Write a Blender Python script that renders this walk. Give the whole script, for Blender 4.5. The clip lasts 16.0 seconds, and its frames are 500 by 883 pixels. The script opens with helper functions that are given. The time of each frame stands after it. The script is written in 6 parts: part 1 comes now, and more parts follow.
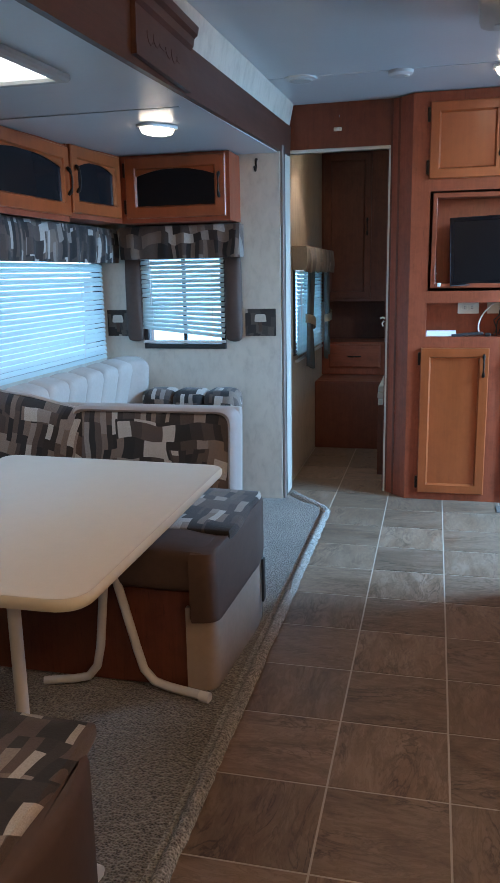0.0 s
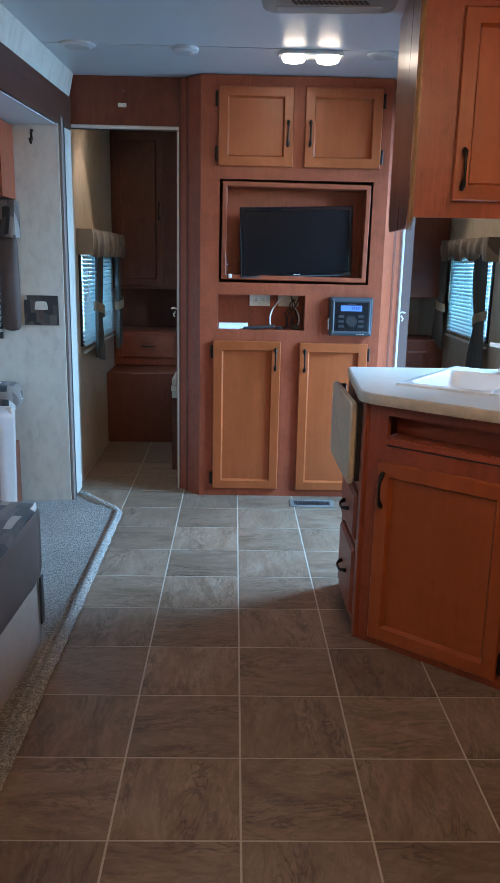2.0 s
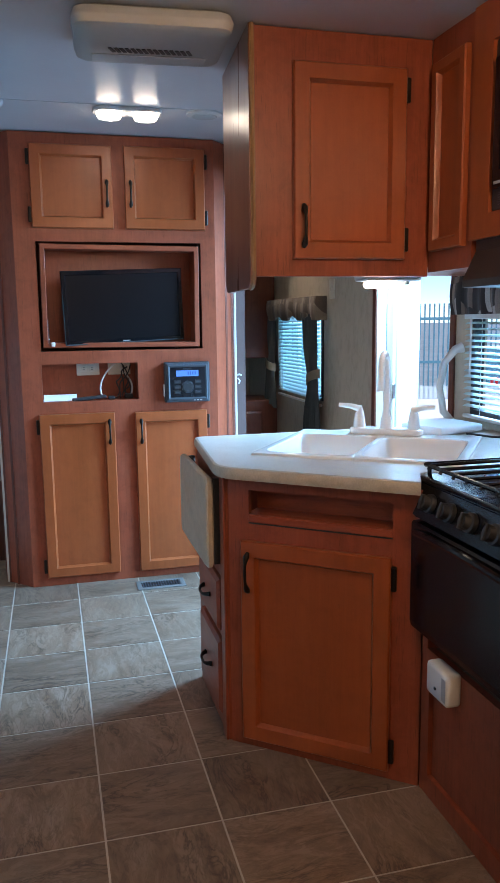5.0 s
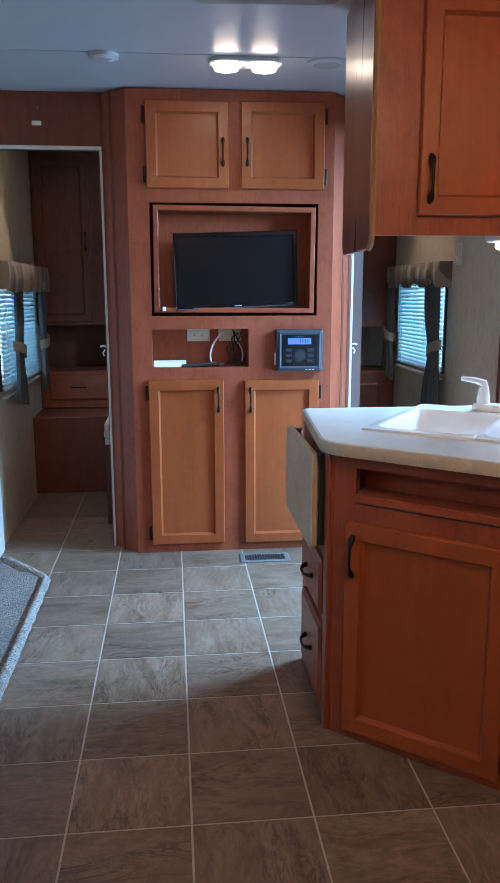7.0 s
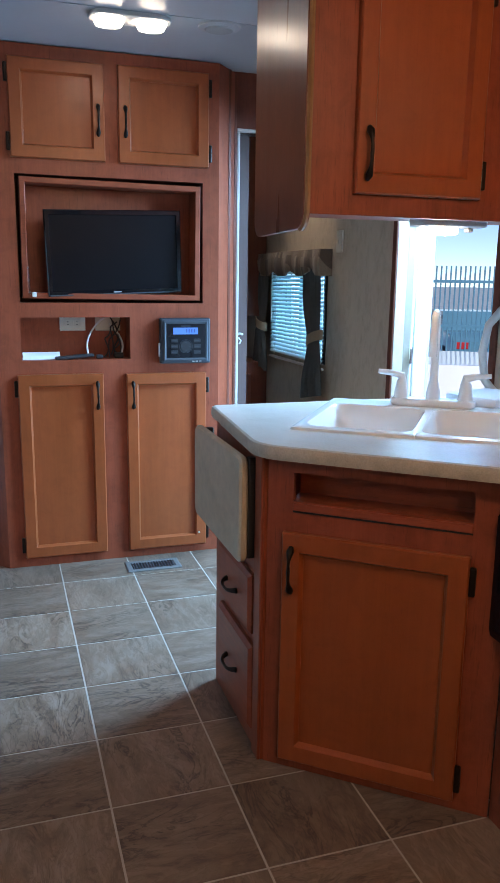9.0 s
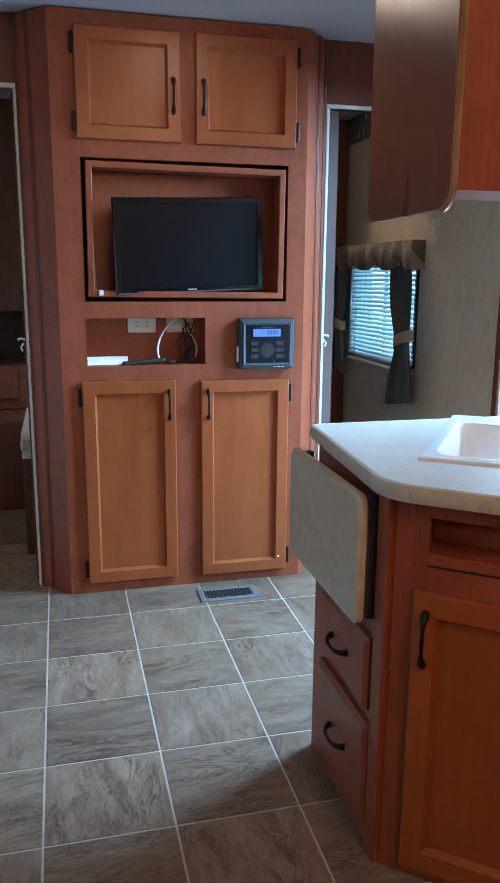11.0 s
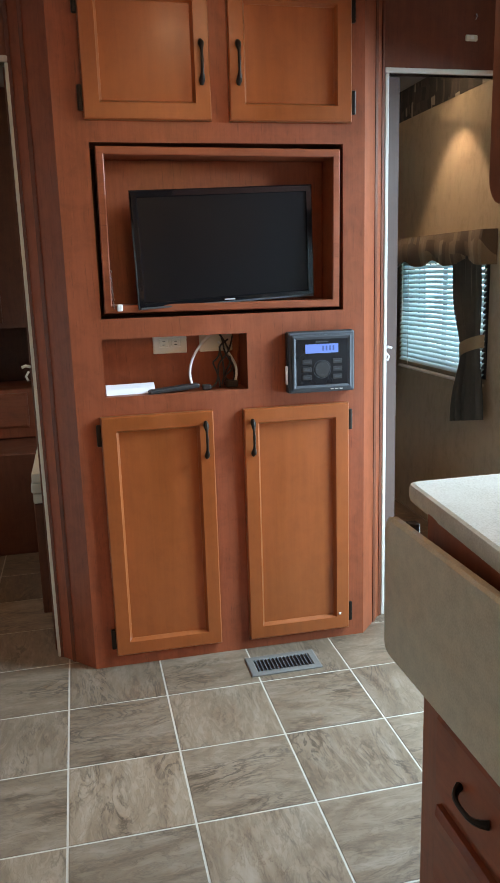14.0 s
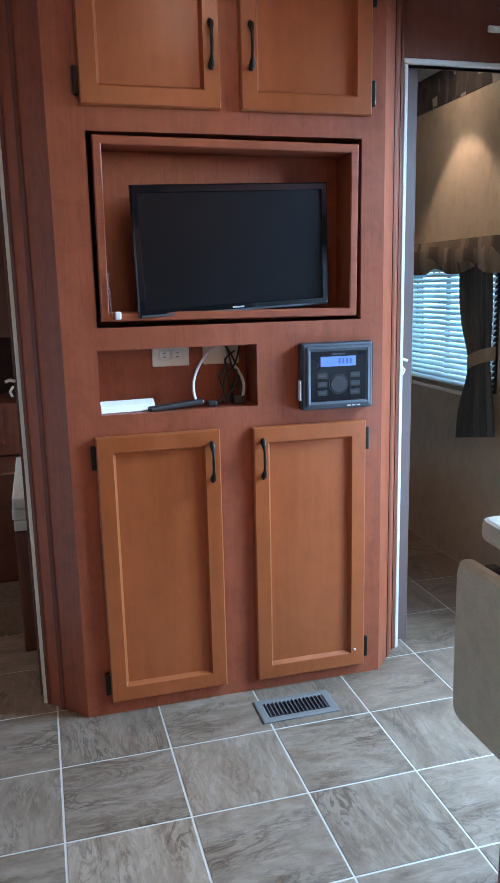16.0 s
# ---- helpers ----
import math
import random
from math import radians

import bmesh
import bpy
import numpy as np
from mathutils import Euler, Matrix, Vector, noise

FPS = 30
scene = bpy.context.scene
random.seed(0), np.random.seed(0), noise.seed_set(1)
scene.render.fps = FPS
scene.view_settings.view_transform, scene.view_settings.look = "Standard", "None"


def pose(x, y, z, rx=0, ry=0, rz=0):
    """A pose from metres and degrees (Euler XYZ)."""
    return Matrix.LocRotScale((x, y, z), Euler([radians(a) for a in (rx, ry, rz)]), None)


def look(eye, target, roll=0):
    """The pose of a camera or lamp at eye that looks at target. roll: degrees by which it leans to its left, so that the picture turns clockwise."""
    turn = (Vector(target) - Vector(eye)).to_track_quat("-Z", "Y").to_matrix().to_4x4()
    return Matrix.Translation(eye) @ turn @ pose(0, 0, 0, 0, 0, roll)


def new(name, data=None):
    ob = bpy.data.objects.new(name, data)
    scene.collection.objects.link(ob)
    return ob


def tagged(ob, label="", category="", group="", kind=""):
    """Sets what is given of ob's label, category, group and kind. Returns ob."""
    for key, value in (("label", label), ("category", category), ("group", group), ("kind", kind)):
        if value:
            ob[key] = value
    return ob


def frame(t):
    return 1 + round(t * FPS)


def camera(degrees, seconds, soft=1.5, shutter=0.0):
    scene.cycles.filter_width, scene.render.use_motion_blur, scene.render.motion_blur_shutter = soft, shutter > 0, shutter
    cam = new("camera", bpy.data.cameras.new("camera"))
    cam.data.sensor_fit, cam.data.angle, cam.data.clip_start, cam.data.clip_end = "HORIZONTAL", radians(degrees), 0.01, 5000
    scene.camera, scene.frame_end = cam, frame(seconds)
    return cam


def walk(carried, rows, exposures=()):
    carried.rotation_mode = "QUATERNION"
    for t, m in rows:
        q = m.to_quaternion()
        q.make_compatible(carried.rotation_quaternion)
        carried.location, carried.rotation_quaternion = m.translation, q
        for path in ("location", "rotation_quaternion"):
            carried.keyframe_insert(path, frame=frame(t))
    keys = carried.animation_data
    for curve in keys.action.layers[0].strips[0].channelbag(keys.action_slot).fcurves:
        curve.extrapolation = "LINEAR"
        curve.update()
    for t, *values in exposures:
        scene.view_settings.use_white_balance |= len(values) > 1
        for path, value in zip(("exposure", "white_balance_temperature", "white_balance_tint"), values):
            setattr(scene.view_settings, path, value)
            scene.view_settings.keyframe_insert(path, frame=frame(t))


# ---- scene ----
cam = camera(36.4, 16.0, soft=1.0)
PATH = [
    (0, (-0.005, 0.242, 1.298), (-0.466, 2.14, 0.867), -1.1),
    (0.5, (0.038, 0.326, 1.289), (-0.404, 2.225, 0.842), -0.7),
    (1, (0.064, 0.361, 1.302), (-0.278, 2.28, 0.855), 0.0),
    (1.5, (0.061, 0.409, 1.303), (-0.094, 2.351, 0.85), 1.2),
    (2, (0.038, 0.466, 1.315), (0.085, 2.41, 0.845), 1.2),
    (2.5, (0.003, 0.504, 1.329), (0.282, 2.428, 0.857), 0.8),
    (3, (0.0, 0.53, 1.332), (0.461, 2.421, 0.871), 1.1),
    (3.5, (-0.022, 0.572, 1.343), (0.497, 2.46, 0.935), 0.7),
    (3.7, (-0.042, 0.582, 1.347), (0.488, 2.473, 0.967), 0.5),
    (5.8, (0.024, 0.81, 1.306), (0.492, 2.729, 0.997), -1.0),
    (6, (0.025, 0.805, 1.311), (0.477, 2.727, 0.994), -0.7),
    (6.5, (0.038, 0.834, 1.312), (0.328, 2.784, 0.976), -0.0),
    (7, (0.051, 0.887, 1.304), (0.247, 2.839, 0.915), -0.1),
    (7.5, (0.028, 0.953, 1.322), (0.323, 2.892, 0.926), 0.4),
    (8, (-0.031, 1.031, 1.334), (0.407, 2.942, 0.941), 0.8),
    (8.5, (-0.083, 1.121, 1.313), (0.429, 3.014, 0.917), 0.2),
    (9, (-0.127, 1.181, 1.289), (0.48, 3.042, 0.875), 0.8),
    (9.5, (-0.133, 1.282, 1.287), (0.436, 3.151, 0.858), 1.4),
    (10, (-0.135, 1.423, 1.293), (0.36, 3.312, 0.862), 1.1),
    (10.2, (-0.122, 1.455, 1.287), (0.327, 3.358, 0.865), 0.9),
    (12.5, (-0.212, 1.893, 1.31), (0.324, 3.768, 0.867), -0.7),
    (13, (-0.179, 1.995, 1.32), (0.327, 3.879, 0.88), -0.9),
    (13.5, (-0.134, 2.093, 1.316), (0.346, 3.985, 0.878), -1.3),
    (14, (-0.121, 2.15, 1.313), (0.299, 4.057, 0.881), -1.7),
    (14.5, (-0.124, 2.197, 1.315), (0.263, 4.111, 0.886), -1.8),
    (15, (-0.159, 2.279, 1.318), (0.237, 4.194, 0.897), -1.8),
    (15.5, (-0.192, 2.36, 1.309), (0.259, 4.265, 0.896), -1.5),
    (16, (-0.209, 2.413, 1.297), (0.309, 4.302, 0.892), -1.3),
]
EXPOSURES = [(0, 0.03, 6400, 16), (3.7, 0.08, 6210, 14), (7.0, 0.08, 6310, 18), (8.0, 0.08, 6260, 17), (8.5, -0.04, 6350, 18), (9.2, -0.09, 6350, 18), (10.2, -0.04, 6500, 18), (12.3, -0.04, 9600, 23), (13.0, 0.04, 14100, 36), (13.5, 0.01, 14800, 38), (14.0, -0.01, 9900, 25), (14.5, 0.37, 8300, 21), (15.0, 0.14, 7520, 23), (15.5, 0.13, 7270, 25), (16, 0.02, 7120, 25)]
walk(cam, [(t, look(eye, target, roll)) for t, eye, target, roll in PATH], EXPOSURES)

# ---------------------------------------------------------------- world, sun, large lights
world = bpy.data.worlds.new("world")
scene.world = world
world.use_nodes = True
wn = world.node_tree.nodes
sky = wn.new("ShaderNodeTexSky")
sky.sky_type = "NISHITA"
sky.sun_disc = False
sky.sun_elevation, sky.sun_rotation = radians(45), radians(180)
world.node_tree.links.new(sky.outputs[0], wn["Background"].inputs[0])
sky.dust_density, sky.ozone_density, sky.air_density = 0.0, 5.0, 0.6
wn["Background"].inputs[1].default_value = 0.15


def area_lamp(name, m, sx, sy, watts, color):
    d = bpy.data.lights.new(name, "AREA")
    d.shape, d.size, d.size_y, d.energy, d.color = "RECTANGLE", sx, sy, watts, color
    ob = new(name, d)
    ob.matrix_world = m
    return ob


SKY = (0.34, 0.67, 1.0)
SHADE_SKY = (0.305, 0.64, 1.0)
WARM = (1.0, 0.86, 0.68)
sun_data = bpy.data.lights.new("sun", "SUN")
sun_data.energy, sun_data.angle, sun_data.color = 3.8, radians(0.5), (1.0, 0.98, 0.95)
sun = new("sun", sun_data)
sun.matrix_world = look((-0.6, -9, 9), (0, 0, 0))
# sky light that enters by the open entry door, by the dinette windows and by the kitchen window
area_lamp("door_light", look((2.25, 4.02, 1.98), (0.2, 3.85, 0.15)), 1.0, 0.5, 285, SHADE_SKY)
area_lamp("door_light_low", look((1.66, 4.0, 0.62), (-0.5, 4.0, -0.5)), 0.66, 0.5, 36, SHADE_SKY)
area_lamp("dinette_window_light", look((-1.97, 3.2, 1.18), (0, 3.2, 1.1)), 2.3, 0.6, 12, SKY)
area_lamp("end_window_light", look((-1.39, 4.53, 1.15), (-1.39, 0, 1.0)), 0.46, 0.48, 3.2, SKY)
area_lamp("bedroom_window_light", look((1.73, 5.6, 1.08), (0, 5.6, 1.0)), 0.82, 0.5, 9, SKY)
area_lamp("bunk_window_light", look((-0.97, 5.5, 1.05), (0, 5.5, 1.0)), 1.0, 0.5, 8, SKY)

# ---------------------------------------------------------------- materials


def material(name):
    m = bpy.data.materials.new(name)
    m.use_nodes = True
    t = m.node_tree
    return m, t.nodes, t.links, t.nodes["Principled BSDF"]


def ramp(n, stops, interp="LINEAR"):
    r = n.new("ShaderNodeValToRGB")
    r.color_ramp.interpolation = interp
    e = r.color_ramp.elements
    while len(e) < len(stops):
        e.new(0.5)
    for el, (p, c) in zip(e, stops):
        el.position, el.color = p, (*c, 1)
    return r


def coords(n, l, scale=(1, 1, 1), rot=(0, 0, 0), kind="Object", shift=True):
    tc = n.new("ShaderNodeTexCoord")
    mp = n.new("ShaderNodeMapping")
    mp.inputs["Scale"].default_value = scale
    mp.inputs["Rotation"].default_value = rot
    l.new(tc.outputs[kind], mp.inputs[0])
    if shift:
        oi = n.new("ShaderNodeObjectInfo")
        mul = n.new("ShaderNodeMath")
        mul.operation = "MULTIPLY"
        mul.inputs[1].default_value = 37.0
        l.new(oi.outputs["Random"], mul.inputs[0])
        comb = n.new("ShaderNodeCombineXYZ")
        for i in range(3):
            l.new(mul.outputs[0], comb.inputs[i])
        l.new(comb.outputs[0], mp.inputs["Location"])
    return mp


def noise_tex(n, l, vec, scale, detail=4, rough=0.55, dist=0.0):
    t = n.new("ShaderNodeTexNoise")
    for k, v in (("Scale", scale), ("Detail", detail), ("Roughness", rough), ("Distortion", dist)):
        t.inputs[k].default_value = v
    if vec:
        l.new(vec.outputs[0], t.inputs["Vector"])
    return t


def bump(n, l, src, p, strength, dist):
    b = n.new("ShaderNodeBump")
    b.inputs["Strength"].default_value, b.inputs["Distance"].default_value = strength, dist
    l.new(src, b.inputs["Height"])
    l.new(b.outputs[0], p.inputs["Normal"])
    return b


def mix(n, l, a, b, fac, mode="MIX"):
    m = n.new("ShaderNodeMix")
    m.data_type, m.blend_type = "RGBA", mode
    for sock, v in ((6, a), (7, b), (0, fac)):
        if isinstance(v, (int, float)):
            m.inputs[sock].default_value = v
        elif isinstance(v, tuple):
            m.inputs[sock].default_value = (*v, 1)
        else:
            l.new(v, m.inputs[sock])
    return m.outputs[2]


def wood(name, dark, mid, light, rough=0.38, along="z", grain=1.0, coat=0.06):
    """Stained veneer: long fine grain, broad soft figure, slight gloss changes."""
    m, n, l, p = material(name)
    s = {"z": (14, 14, 0.9), "x": (0.9, 14, 14), "y": (14, 0.9, 14)}[along]
    v = coords(n, l, s)
    fine = noise_tex(n, l, v, 5.0 * grain, 7, 0.62, 0.35)
    v2 = coords(n, l, tuple(c * 0.22 for c in s))
    broad = noise_tex(n, l, v2, 2.2, 3, 0.5, 0.9)
    r1 = ramp(n, ((0.25, dark), (0.52, mid), (0.8, light)))
    l.new(fine.outputs[0], r1.inputs[0])
    r2 = ramp(n, ((0.3, tuple(c * 0.78 for c in mid)), (0.7, tuple(min(1, c * 1.18) for c in mid))))
    l.new(broad.outputs[0], r2.inputs[0])
    c = mix(n, l, r1.outputs[0], r2.outputs[0], 0.5)
    fl = noise_tex(n, l, coords(n, l, tuple(q * 2.2 for q in s)), 6.0, 3, 0.7)
    rf = ramp(n, ((0.30, (0.62, 0.58, 0.55)), (0.40, (1, 1, 1))))
    l.new(fl.outputs[0], rf.inputs[0])
    blot = noise_tex(n, l, coords(n, l, (1, 1, 1)), 16.0, 5, 0.65, 0.6)
    rb = ramp(n, ((0.34, (0.80, 0.77, 0.75)), (0.55, (1, 1, 1)), (0.75, (1.08, 1.06, 1.05))))
    l.new(blot.outputs[0], rb.inputs[0])
    c = mix(n, l, mix(n, l, c, rf.outputs[0], 0.8 if grain >= 1 else 0.2, "MULTIPLY"), rb.outputs[0], 0.9 if grain >= 1 else 0.5, "MULTIPLY")
    l.new(c, p.inputs["Base Color"])
    rr = ramp(n, ((0.3, (rough - 0.06,) * 3), (0.7, (rough + 0.09,) * 3)))
    l.new(broad.outputs[0], rr.inputs[0])
    l.new(rr.outputs[0], p.inputs["Roughness"])
    p.inputs["Coat Weight"].default_value = coat
    p.inputs["Coat Roughness"].default_value = 0.3
    p.inputs["Specular IOR Level"].default_value = 0.38
    bump(n, l, fine.outputs[0], p, 0.06, 0.002)
    return m


def plain(name, color, rough=0.5, metal=0.0, var=0.06, scale=30, bumpy=0.03, coat=0.0):
    m, n, l, p = material(name)
    v = coords(n, l)
    t = noise_tex(n, l, v, scale, 5)
    t2 = noise_tex(n, l, v, scale * 0.12, 3)
    r = ramp(n, ((0.3, tuple(c * (1 - var) for c in color)), (0.7, tuple(min(1, c * (1 + var)) for c in color))))
    c = mix(n, l, t.outputs[0], t2.outputs[0], 0.5)
    l.new(c, r.inputs[0])
    l.new(r.outputs[0], p.inputs["Base Color"])
    p.inputs["Roughness"].default_value = rough
    p.inputs["Metallic"].default_value = metal
    p.inputs["Coat Weight"].default_value = coat
    if bumpy:
        bump(n, l, t.outputs[0], p, bumpy, 0.003)
    return m


CHERRY = wood("cherry_veneer", (0.195, 0.040, 0.016), (0.290, 0.064, 0.027), (0.37, 0.093, 0.043), 0.42)
CHERRY_X = wood("cherry_veneer_cross", (0.195, 0.040, 0.016), (0.290, 0.064, 0.027), (0.37, 0.093, 0.043), 0.42, "x")
MAPLE = wood("door_maple", (0.248, 0.053, 0.0132), (0.320, 0.0715, 0.0180), (0.383, 0.094, 0.0255), 0.36, "z", 0.6, 0.32)
MAPLE_X = wood("door_maple_cross", (0.248, 0.053, 0.0132), (0.320, 0.0715, 0.0180), (0.383, 0.094, 0.0255), 0.36, "x", 0.6, 0.14)
PARTWOOD = wood("dark_cherry_panel", (0.10, 0.024, 0.011), (0.155, 0.038, 0.017), (0.205, 0.056, 0.027), 0.42)
DARKWOOD = wood("dark_wood_veneer", (0.095, 0.026, 0.013), (0.14, 0.04, 0.020), (0.185, 0.056, 0.030), 0.45)
BEAMWOOD = wood("beam_stain", (0.05, 0.02, 0.014), (0.075, 0.03, 0.02), (0.11, 0.045, 0.03), 0.42, "y")
EDGE = wood("edge_band", (0.26, 0.14, 0.06), (0.33, 0.18, 0.08), (0.40, 0.23, 0.11), 0.4)
BRONZE = plain("bronze", (0.022, 0.016, 0.013), 0.38, 0.7, 0.2, 60, 0.02)
BLACK = plain("black_enamel", (0.008, 0.008, 0.010), 0.2, 0.0, 0.1, 20, 0.0, 0.0)
BLACKPL = plain("black_plastic", (0.018, 0.018, 0.019), 0.45, 0.0, 0.15, 90, 0.02)
SCREEN = plain("screen_glass", (0.004, 0.004, 0.005), 0.3, 0.0, 0.1, 3, 0.0)
SCREEN.node_tree.nodes["Principled BSDF"].inputs["Specular IOR Level"].default_value = 0.18
BLACK.node_tree.nodes["Principled BSDF"].inputs["Specular IOR Level"].default_value = 0.32
WHITEPL = plain("white_plastic", (0.72, 0.71, 0.68), 0.4, 0, 0.03, 30, 0.01)
ALMOND = plain("almond_plastic", (0.66, 0.61, 0.50), 0.42, 0, 0.03, 30, 0.01)
GREYPL = plain("grey_plastic", (0.055, 0.06, 0.068), 0.42, 0.1, 0.08, 60, 0.02)
GREYPL2 = plain("vent_grey", (0.42, 0.43, 0.43), 0.5, 0, 0.05, 40, 0.01)
METAL = plain("painted_tube", (0.62, 0.62, 0.62), 0.35, 0.1, 0.05, 40, 0.01)
CHROME = plain("chrome", (0.6, 0.6, 0.62), 0.18, 1.0, 0.05, 40, 0.0)
CEIL = plain("ceiling_vinyl", (0.50, 0.53, 0.56), 0.30, 0, 0.03, 60, 0.03)
SLATEPL = plain("slate_plastic", (0.045, 0.054, 0.064), 0.45, 0.1, 0.06, 60, 0.02)
CREAMP = plain("cream_paint", (0.62, 0.56, 0.45), 0.5, 0, 0.08, 14, 0.03)
BEIGERIM = plain("beige_vinyl", (0.34, 0.27, 0.24), 0.6, 0, 0.08, 40, 0.05)
PAPER = plain("paper", (0.82, 0.83, 0.86), 0.7, 0, 0.04, 9, 0.03)
WHITEFR = plain("white_trim", (0.56, 0.53, 0.47), 0.45, 0, 0.06, 20, 0.02)
SINKW = plain("sink_acrylic", (0.84, 0.84, 0.82), 0.22, 0, 0.02, 12, 0.0, 0.3)
FLANGE = plain("mauve_flange", (0.20, 0.145, 0.125), 0.6, 0, 0.08, 30, 0.02)
TRIMGREY = plain("door_track", (0.5, 0.5, 0.5), 0.4, 0.3, 0.06, 30, 0.01)


def wallpaper(name, base, spot):
    """Mottled vinyl wallpaper with a soft upright brushing."""
    m, n, l, p = material(name)
    v = coords(n, l, (1, 1, 0.55), shift=False)
    a = noise_tex(n, l, v, 22, 7, 0.65, 0.4)
    b = noise_tex(n, l, v, 5, 4, 0.6, 0.8)
    r = ramp(n, ((0.32, spot), (0.5, base), (0.72, tuple(min(1, c * 1.12) for c in base))))
    l.new(mix(n, l, a.outputs[0], b.outputs[0], 0.4), r.inputs[0])
    l.new(r.outputs[0], p.inputs["Base Color"])
    p.inputs["Roughness"].default_value = 0.55
    bump(n, l, a.outputs[0], p, 0.08, 0.002)
    return m


WALLP = wallpaper("wallpaper_light", (0.56, 0.53, 0.46), (0.44, 0.41, 0.35))
WALLP2 = wallpaper("wallpaper_tan", (0.53, 0.44, 0.325), (0.41, 0.335, 0.24))


def counter_mat():
    m, n, l, p = material("laminate")
    v = coords(n, l)
    a = noise_tex(n, l, v, 260, 3, 0.7)
    b = noise_tex(n, l, v, 14, 4)
    r = ramp(n, ((0.34, (0.42, 0.375, 0.31)), (0.48, (0.55, 0.51, 0.45)), (0.66, (0.63, 0.60, 0.54))))
    l.new(mix(n, l, a.outputs[0], b.outputs[0], 0.25), r.inputs[0])
    l.new(r.outputs[0], p.inputs["Base Color"])
    p.inputs["Roughness"].default_value = 0.32
    return m


LAMINATE = counter_mat()


def tile_mat():
    """Slate-look vinyl tile: swirled veins, each tile shifted on its own."""
    m, n, l, p = material("slate_vinyl")
    tc = n.new("ShaderNodeTexCoord")
    oi = n.new("ShaderNodeObjectInfo")
    ang = n.new("ShaderNodeMath")
    ang.operation = "MULTIPLY"
    ang.inputs[1].default_value = 25.0
    l.new(oi.outputs["Random"], ang.inputs[0])
    add = n.new("ShaderNodeVectorMath")
    add.operation = "ADD"
    comb = n.new("ShaderNodeCombineXYZ")
    big = n.new("ShaderNodeMath")
    big.operation = "MULTIPLY"
    big.inputs[1].default_value = 91.0
    l.new(oi.outputs["Random"], big.inputs[0])
    l.new(big.outputs[0], comb.inputs[0])
    l.new(big.outputs[0], comb.inputs[2])
    l.new(tc.outputs["Object"], add.inputs[0])
    l.new(comb.outputs[0], add.inputs[1])
    mp = n.new("ShaderNodeMapping")
    mp.inputs["Scale"].default_value = (1.0, 2.9, 1.0)
    l.new(add.outputs[0], mp.inputs[0])
    a = noise_tex(n, l, mp, 2.6, 10, 0.68, 1.7)
    b = noise_tex(n, l, mp, 11.0, 6, 0.6, 1.6)
    fine = noise_tex(n, l, mp, 70, 3, 0.6)
    r = ramp(n, ((0.32, (0.090, 0.057, 0.039)), (0.46, (0.176, 0.116, 0.078)), (0.53, (0.212, 0.146, 0.102)), (0.68, (0.272, 0.198, 0.149))))
    l.new(mix(n, l, a.outputs[0], b.outputs[0], 0.3), r.inputs[0])

    def veins(src, width, depth):
        d = n.new("ShaderNodeMath")
        d.operation = "SUBTRACT"
        d.inputs[1].default_value = 0.5
        l.new(src, d.inputs[0])
        ab = n.new("ShaderNodeMath")
        ab.operation = "ABSOLUTE"
        l.new(d.outputs[0], ab.inputs[0])
        rv = ramp(n, ((0.0, (depth, depth * 0.95, depth * 0.9)), (width, (1, 1, 1))))
        l.new(ab.outputs[0], rv.inputs[0])
        return rv.outputs[0]
    vn = noise_tex(n, l, mp, 4.2, 7, 0.6, 2.6)
    patchy = noise_tex(n, l, mp, 3.0, 2, 0.5)
    pr_ = ramp(n, ((0.42, (0, 0, 0)), (0.62, (1, 1, 1))))
    l.new(patchy.outputs[0], pr_.inputs[0])
    v1 = mix(n, l, (1, 1, 1), veins(vn.outputs[0], 0.05, 0.42), pr_.outputs[0])
    tone = mix(n, l, r.outputs[0], v1, 1.0, "MULTIPLY")
    vb = mix(n, l, (1, 1, 1), veins(b.outputs[0], 0.035, 0.7), 0.7)
    tone = mix(n, l, tone, vb, 1.0, "MULTIPLY")
    hv = n.new("ShaderNodeHueSaturation")
    vr = n.new("ShaderNodeMapRange")
    vr.inputs["To Min"].default_value, vr.inputs["To Max"].default_value = 0.82, 1.2
    fr = n.new("ShaderNodeMath")
    fr.operation = "FRACT"
    l.new(ang.outputs[0], fr.inputs[0])
    l.new(fr.outputs[0], vr.inputs["Value"])
    l.new(vr.outputs[0], hv.inputs["Value"])
    l.new(tone, hv.inputs["Color"])
    l.new(hv.outputs[0], p.inputs["Base Color"])
    rg = ramp(n, ((0.3, (0.3,) * 3), (0.7, (0.46,) * 3)))
    l.new(a.outputs[0], rg.inputs[0])
    l.new(rg.outputs[0], p.inputs["Roughness"])
    bump(n, l, mix(n, l, a.outputs[0], fine.outputs[0], 0.3), p, 0.12, 0.003)
    return m


TILE = tile_mat()
GROUT = plain("grout", (0.44, 0.39, 0.33), 0.6, 0, 0.1, 60, 0.05)


